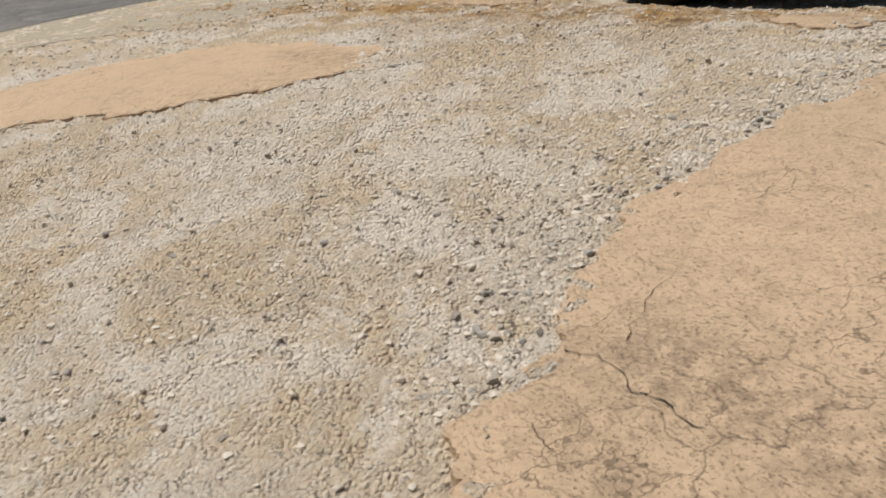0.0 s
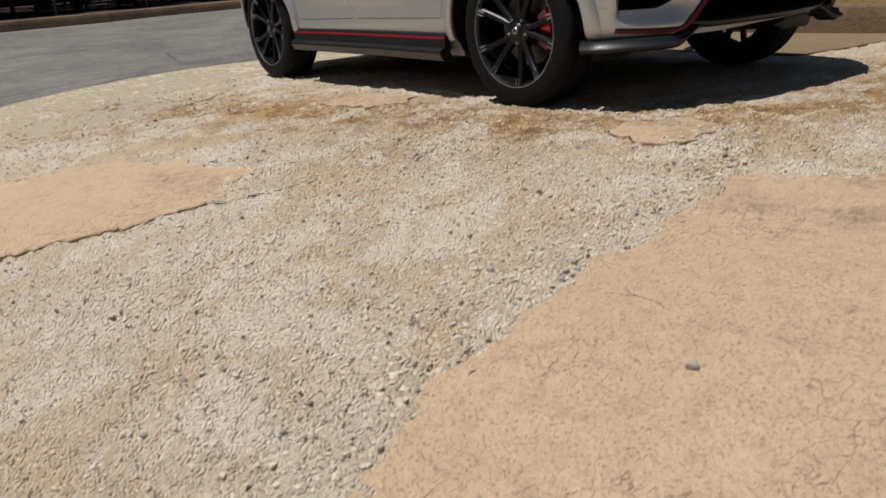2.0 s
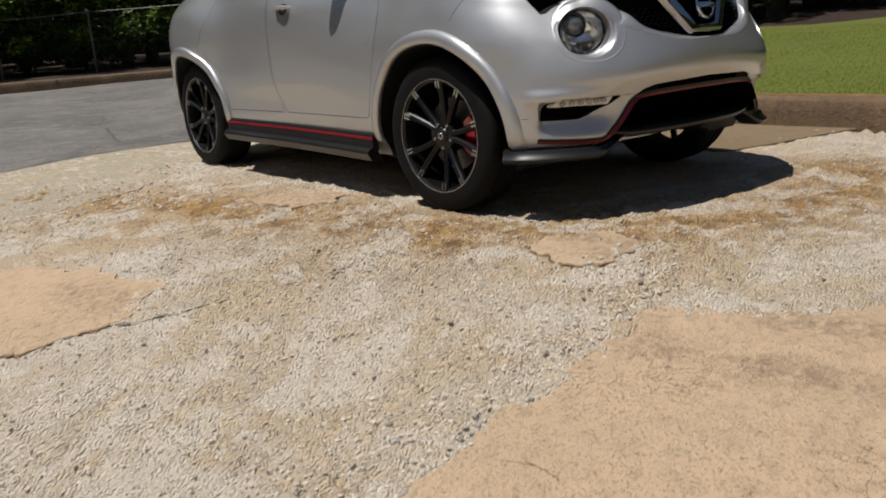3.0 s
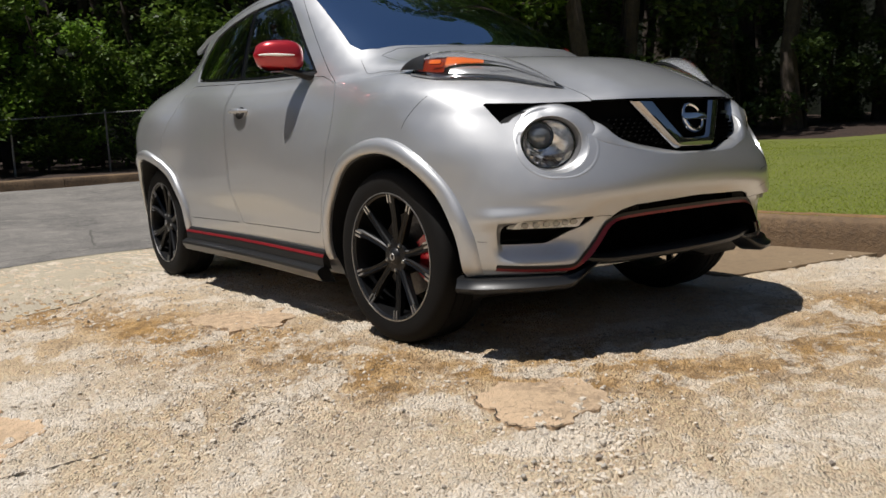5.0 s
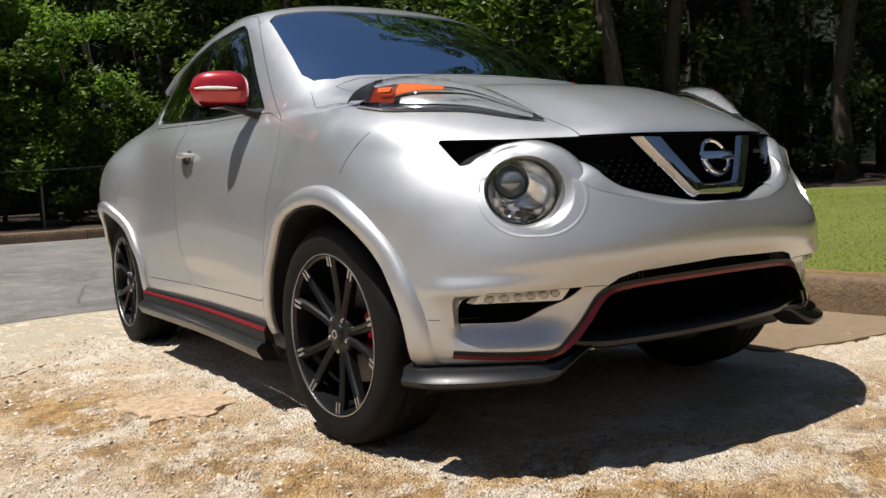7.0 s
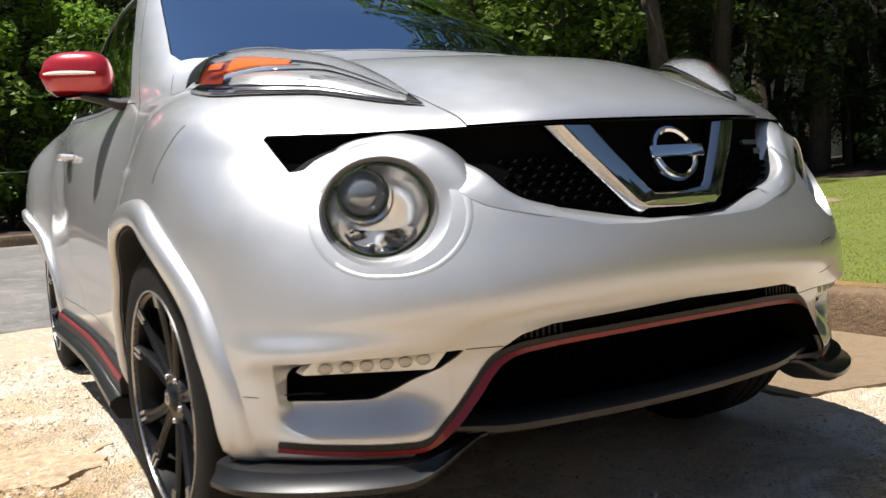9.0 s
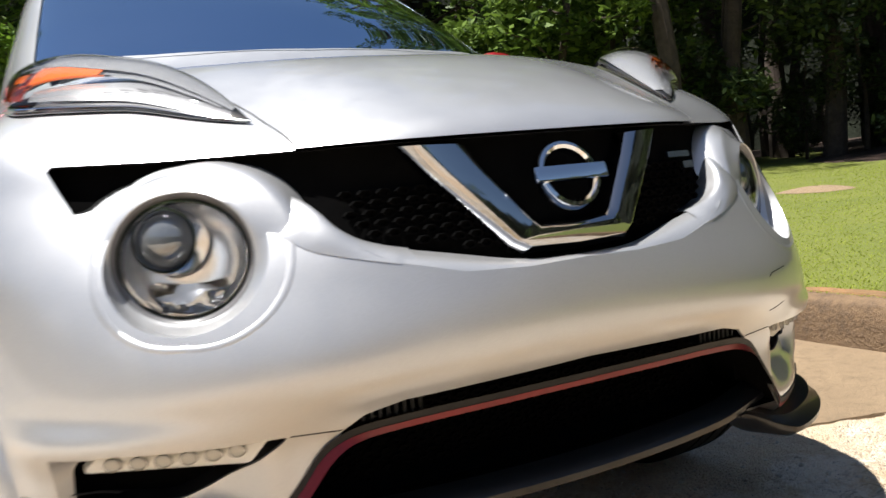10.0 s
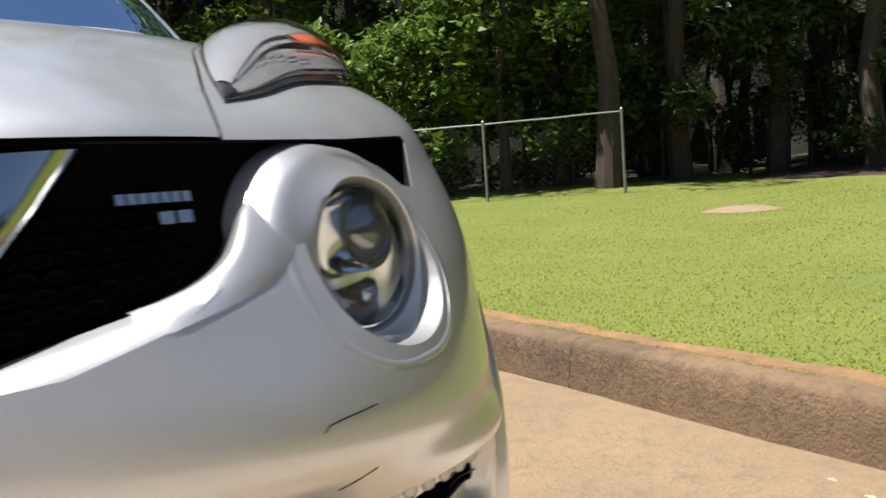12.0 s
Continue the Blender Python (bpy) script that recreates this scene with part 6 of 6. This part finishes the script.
def loose_spot(rng):
    while True:
        u = rng.random()
        if u < 0.06:                              # the looser band beside the large slab
            i = rng.integers(0, len(EDGE_D) - 1)
            p = EDGE_D[i].lerp(EDGE_D[i + 1], rng.random())
            off = abs(rng.normal(0.0, 0.24))
            x, y = p.x - off * 0.9, p.y + off * 0.25
            r = 0.0020 + 0.0070 * rng.random() ** 3.6
        elif u < 0.80:
            x, y = rng.uniform(-0.9, 2.3), rng.uniform(-3.8, -1.0)
            if noise.noise((x * 2.0, y * 2.0, 21)) < -0.12 and rng.random() < 0.6:
                continue
            r = 0.0014 + 0.0065 * rng.random() ** 4.5
        elif u < 0.93:
            x, y = rng.uniform(-2.6, 1.9), rng.uniform(-2.6, 1.98)
            if y > 1.05 and x < 0.25 and rng.random() < 0.97:
                continue
            r = 0.003 + 0.005 * rng.random() ** 3
        else:
            x, y = rng.uniform(-2.9, -1.3), rng.uniform(-3.2, -0.4)
            r = 0.003 + 0.007 * rng.random() ** 2
        if within((x, y), PATCH_D) and rng.random() < 0.985 or within((x, y), PATCH_A) and rng.random() < 0.99:
            continue
        return x, y, r


pebble_field("loose_gravel", 30000, loose_spot, "scattered small grey and tan gravel")

stones = []
for k in range(7):
    rng = random.Random(40 + k)
    bm = bmesh.new()
    bmesh.ops.create_icosphere(bm, subdivisions=2, radius=1)
    dirs = [Vector((rng.gauss(0, 1), rng.gauss(0, 1), rng.gauss(0, 1))).normalized() for _ in range(9)]
    cuts = [rng.uniform(0.55, 0.9) for _ in dirs]
    for v in bm.verts:
        for d, c in zip(dirs, cuts):
            over = v.co.dot(d) - c
            if over > 0:
                v.co -= d * over * 0.9
        v.co.z *= 0.72
    me = bpy.data.meshes.new("stone")
    bm.to_mesh(me)
    bm.free()
    me.materials.append(STONE)
    smooth(me, 28)
    stones.append(me)
rng = random.Random(77)
spots = [(2.04, -2.15, 0.0145)]
for _ in range(150):
    if rng.random() < 0.5:
        i = rng.randrange(len(EDGE_D) - 2)
        p = EDGE_D[i].lerp(EDGE_D[i + 1], rng.random())
        off = abs(rng.gauss(0.02, 0.16))
        spots.append((p.x - off, p.y + 0.2 * off, rng.uniform(0.006, 0.0115)))
    else:
        spots.append((rng.uniform(-0.1, 1.6), rng.uniform(-3.5, -1.5), rng.uniform(0.0045, 0.0095)))
for i, (x, y, r) in enumerate(spots):
    ob = new("stone", stones[i % 7])
    ob.matrix_world = pose(x, y, ground_z(x, y) + r * 0.42 + (0.008 if i == 0 else 0.0), 0, 0, rng.uniform(0, 360)) @ Matrix.Diagonal((r, r * 0.85, r, 1))
    tagged(ob, "single grey stone lying on tan concrete" if i == 0 else "small loose grey stone on the gravel", "stone", "loose stones")


# ---- trees, shrubs and the fence ----
def leaf_cloud(rng, centres, per, size, spread, flat=0.6):
    verts, faces = [], []
    for c, r in centres:
        for _ in range(per):
            d = Vector((rng.gauss(0, 1), rng.gauss(0, 1), rng.gauss(0, 1) * flat))
            d = d.normalized() * r * rng.uniform(0.45, 1.0) ** 0.6
            p = c + d * spread
            u = Vector((rng.gauss(0, 1), rng.gauss(0, 1), rng.gauss(0, 0.5))).normalized()
            w = u.cross(Vector((rng.gauss(0, 0.6), rng.gauss(0, 0.6), 1)).normalized())
            w = w.normalized() if w.length > 1e-3 else Vector((0, 0, 1))
            s = size * rng.uniform(0.6, 1.4)
            k = len(verts)
            verts += [p - u * s, p + w * s * 0.45, p + u * s, p - w * s * 0.45]
            faces.append((k, k + 1, k + 2, k + 3))
    me = bpy.data.meshes.new("crown")
    me.from_pydata([tuple(v) for v in verts], [], faces)
    return me


def build_tree(seed, tall, bare, wide, leaves, per, size, trunk_r, label, name="tree", category="tree"):
    """A trunk with limbs, and a crown of leaf clusters round the limbs' ends."""
    rng = random.Random(seed)
    tree = thing(name, label, category, group="woodland trees" if name == "tree" else "woodland shrubs")
    bm = bmesh.new()
    path = [Vector((0.05 * i * rng.uniform(-1, 1) * tall / 8, 0.05 * i * rng.uniform(-1, 1) * tall / 8, tall * 0.92 * i / 7 - 0.15)) for i in range(8)]
    rod(bm, path, [trunk_r * (1.25 if i == 0 else 1 - 0.11 * i) for i in range(8)], 10)
    part("trunk", bm, BARK, tree)
    centres = []
    limbs = 14 if name == "tree" else 10
    for i in range(limbs):
        f = bare + (1 - bare) * (i + rng.random()) / limbs
        h = tall * f
        j = min(6, int(f * 0.95 * 7))
        root = path[j].lerp(path[j + 1], 0.5)
        root.z = min(h, path[-1].z)
        a = 2.4 * i + rng.uniform(-0.5, 0.5)
        reach = wide * (1.0 - 0.55 * abs(f - 0.55)) * rng.uniform(0.55, 1.0)
        tip = root + Vector((math.cos(a) * reach, math.sin(a) * reach, reach * rng.uniform(0.05, 0.45)))
        mid_p = root.lerp(tip, 0.5) + Vector((0, 0, 0.12 * reach))
        bm = bmesh.new()
        rod(bm, [root, mid_p, tip], [trunk_r * 0.32, trunk_r * 0.2, trunk_r * 0.06], 6)
        part("limb", bm, BARK, tree)
        for k in range(4):
            c = root.lerp(tip, 0.35 + 0.22 * k) + Vector((rng.uniform(-1, 1), rng.uniform(-1, 1), rng.uniform(-0.4, 0.6))) * 0.22 * reach
            centres.append((c, reach * rng.uniform(0.20, 0.36)))
    me = leaf_cloud(rng, centres, per, size, 1.0)
    me.materials.append(leaves)
    crown = new("crown", me)
    crown.parent = tree
    return tree


KINDS = [
    build_tree(1, 13.0, 0.34, 3.3, LEAVES, 70, 0.13, 0.17, "tall broadleaf tree with a dark trunk"),
    build_tree(2, 15.0, 0.42, 3.0, PINE_AND_SHADED, 95, 0.10, 0.19, "tall dark pine with a bare trunk"),
    build_tree(3, 9.0, 0.22, 2.8, LEAVES, 75, 0.11, 0.11, "young broadleaf tree at the wood's edge"),
    build_tree(4, 11.0, 0.16, 3.0, LEAVES, 80, 0.12, 0.14, "leafy tree with low branches"),
    build_tree(5, 4.2, 0.06, 1.9, SHRUB_LEAVES, 170, 0.060, 0.05, "dense sunlit green shrub behind the fence", "shrub", "shrub"),
    build_tree(6, 2.6, 0.05, 1.5, LEAVES, 110, 0.07, 0.04, "low dark undergrowth bush", "shrub", "shrub"),
    # undergrowth in the dark needle green, the wood's shade put into its colour
    build_tree(7, 3.6, 0.04, 1.8, PINE_AND_SHADED, 160, 0.055, 0.04, "undergrowth in the wood, shade put into its dark green", "shrub", "shrub"),
]
PLACED = {}


def plant(kind, x, y, z, size=1.0, turn=0.0):
    m = pose(x, y, z, 0, 0, turn) @ Matrix.Diagonal((size, size, size, 1))
    if kind not in PLACED:
        PLACED[kind] = True
        KINDS[kind].matrix_basis = m
    else:
        ob = copy_thing(KINDS[kind], m)
        ob.scale = (size, size, size)


def beyond(angle, far):
    """A place that far from the car's nose; angle from the tail's way (-x) towards the lawn."""
    return 1.5 - far * math.cos(radians(angle)), -0.5 + far * math.sin(radians(angle))


# sunlit shrubs over the fence, and the near trees that can be told apart
for x, y, s, t in ((-18.9, -0.3, 1.45, 0), (-18.5, 1.7, 1.15, 80), (-19.2, -2.7, 1.55, 200), (-19.0, 3.8, 0.72, 140)):
    plant(4, x, y, 0.35, s, t)
# tall pines are added too, their unseen crowns shading the wood's edge
for k, angle, far, s in ((2, 36.5, 15.5, 0.9), (3, 40.0, 17.0, 0.9), (1, 43.1, 14.9, 1.0), (0, 31.0, 19.0, 0.95), (1, 47.5, 16.5, 1.0), (1, 53.0, 17.5, 1.0), (1, 21.0, 20.5, 1.0), (1, 58.5, 16.6, 0.95), (1, 64.0, 18.0, 1.05), (1, 71.0, 17.0, 1.0), (1, 50.0, 19.5, 1.15), (1, 55.5, 20.0, 1.1), (1, 61.5, 19.6, 1.15), (1, 67.5, 20.2, 1.1), (1, 46.0, 21.0, 1.1)):
    x, y = beyond(angle, far)
    plant(k, x, y, 0.42, s, angle * 37)
rng = random.Random(9)
for ring, (far, gap) in enumerate(((21, 6.0), (26, 5.0), (32, 4.4))):
    a = -22.0 + 2.0 * ring
    while a < 98:
        x, y = beyond(a + rng.uniform(-1.2, 1.2), far + rng.uniform(-2, 2))
        if not (x > -19.5 and y < 4.5 and x < -4):
            plant(rng.choice((0, 1, 3, 0, 3)) if a < 44 else 1, x, y, 0.45, rng.uniform(0.85, 1.25), rng.uniform(0, 360))
        a += gap
# past 44 degrees the bushes are the kind with shade in their colour
for a in range(-14, 96, 4):
    far = 20.5 + rng.uniform(-1.0, 2.5) if a < 24 else 15.8 + rng.uniform(-0.4, 2.6)
    x, y = beyond(a + rng.uniform(-1.5, 1.5), far)
    plant(5 if a < 44 else 6, x, y, 0.40, rng.uniform(0.8, 1.5), rng.uniform(0, 360))
# unseen trees round the rest of the clearing, farther off, added for reflections
for i in range(16):
    a = 112 + i * 14.0
    x, y = beyond(a, 38 + rng.uniform(-4, 8))
    plant((0, 3, 1)[i % 3], x, y, 0.0, rng.uniform(0.8, 1.1), rng.uniform(0, 360))

# far woods: one ragged wall of foliage, its shade put into a near-black colour
# the arc behind the viewer is unseen, added to darken reflections
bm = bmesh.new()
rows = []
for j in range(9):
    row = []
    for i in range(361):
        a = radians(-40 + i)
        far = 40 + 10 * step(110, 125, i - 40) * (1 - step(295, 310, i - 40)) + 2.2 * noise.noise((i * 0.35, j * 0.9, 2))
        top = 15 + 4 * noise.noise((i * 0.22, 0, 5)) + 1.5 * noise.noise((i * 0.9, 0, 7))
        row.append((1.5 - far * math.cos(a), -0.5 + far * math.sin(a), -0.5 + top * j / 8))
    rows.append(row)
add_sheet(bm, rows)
tagged(mesh_object("far_woods", bm, worn("far_shaded_foliage", (0.004, 0.007, 0.003), (0.010, 0.015, 0.005), 1.0, 0.8, 0.1, 6)), "distant wall of woodland, its shade put into a near-black colour", "woods", kind="stuff")
# leaf litter bank between the road or lawn and the wood
bm = bmesh.new()
rows = []
for j in range(10):
    row = []
    for i in range(61):
        a = -30 + 130 * i / 60
        inner = 15.2 if a < 20 else 15.2 - 1.4 * step(20, 36, a)
        far = inner + 26 * (j / 9) ** 1.4
        x, y = beyond(a, far)
        row.append((x, y, 0.18 + 0.12 * step(0, 2, j) + 0.012 * (far - 14) + 0.08 * noise.noise((x, y, 3)) + 0.30 * step(46, 60, a) * step(0, 2, j)))
    rows.append(row)
add_sheet(bm, rows)
bmesh.ops.recalc_face_normals(bm, faces=bm.faces)
tagged(mesh_object("wood_floor", bm, MULCH), "brown leaf litter on the wood's floor, tree shade put into its colour", "ground", kind="structure")

# chain-link fence: posts, a top rail and thin wires
fence = thing("fence", "old chain-link fence with galvanised posts", "fence")
LINE = [Vector(p) for p in ((-8.1, 8.88, 0.42), (-9.37, 7.26, 0.38), (-10.6, 5.9, 0.38), (-12.8, 5.4, 0.40), (-15.0, 4.6, 0.46), (-17.0, 2.8, 0.46), (-16.85, 0.85, 0.35), (-16.7, -1.1, 0.33), (-16.6, -3.1, 0.33), (-16.5, -5.1, 0.33))]
for i, p in enumerate(LINE):
    bm = bmesh.new()
    rod(bm, [p - Vector((0, 0, 0.2)), p + Vector((0, 0, 1.19)), p + Vector((0, 0, 1.23)), p + Vector((0, 0, 1.25))], [0.024, 0.024, 0.027, 0.010], 10)
    part("fence_post", bm, STEEL, fence)
for a, b in zip(LINE, LINE[1:]):
    bm = bmesh.new()
    rod(bm, [a.lerp(b, f) + Vector((0, 0, 1.19 + 0.004 * math.sin(f * 9))) for f in (0.0, 0.25, 0.5, 0.75, 1.0)], 0.013, 8)
    part("top_rail", bm, STEEL, fence)
    bm = bmesh.new()
    d, n = b - a, int((b - a).length / 0.11)
    for i in range(-10, n):
        for s in (0, 1):
            f0, f1 = i / n, (i + 10) / n
            z0, z1 = 0.04, 1.14
            if f0 < 0:
                z0 += (z1 - z0) * (0 - f0) / (f1 - f0)
                f0 = 0.0
            if f1 > 1:
                z1 = z0 + (z1 - z0) * (1 - f0) / (f1 - f0)
                f1 = 1.0
            if s:
                z0, z1 = 1.18 - z0, 1.18 - z1
            p, q = a + d * f0 + Vector((0, 0, z0)), a + d * f1 + Vector((0, 0, z1))
            rod(bm, [p, q], 0.0009, 3)
    tagged(part("wire_mesh", bm, FENCE_WIRE, fence), kind="stuff")
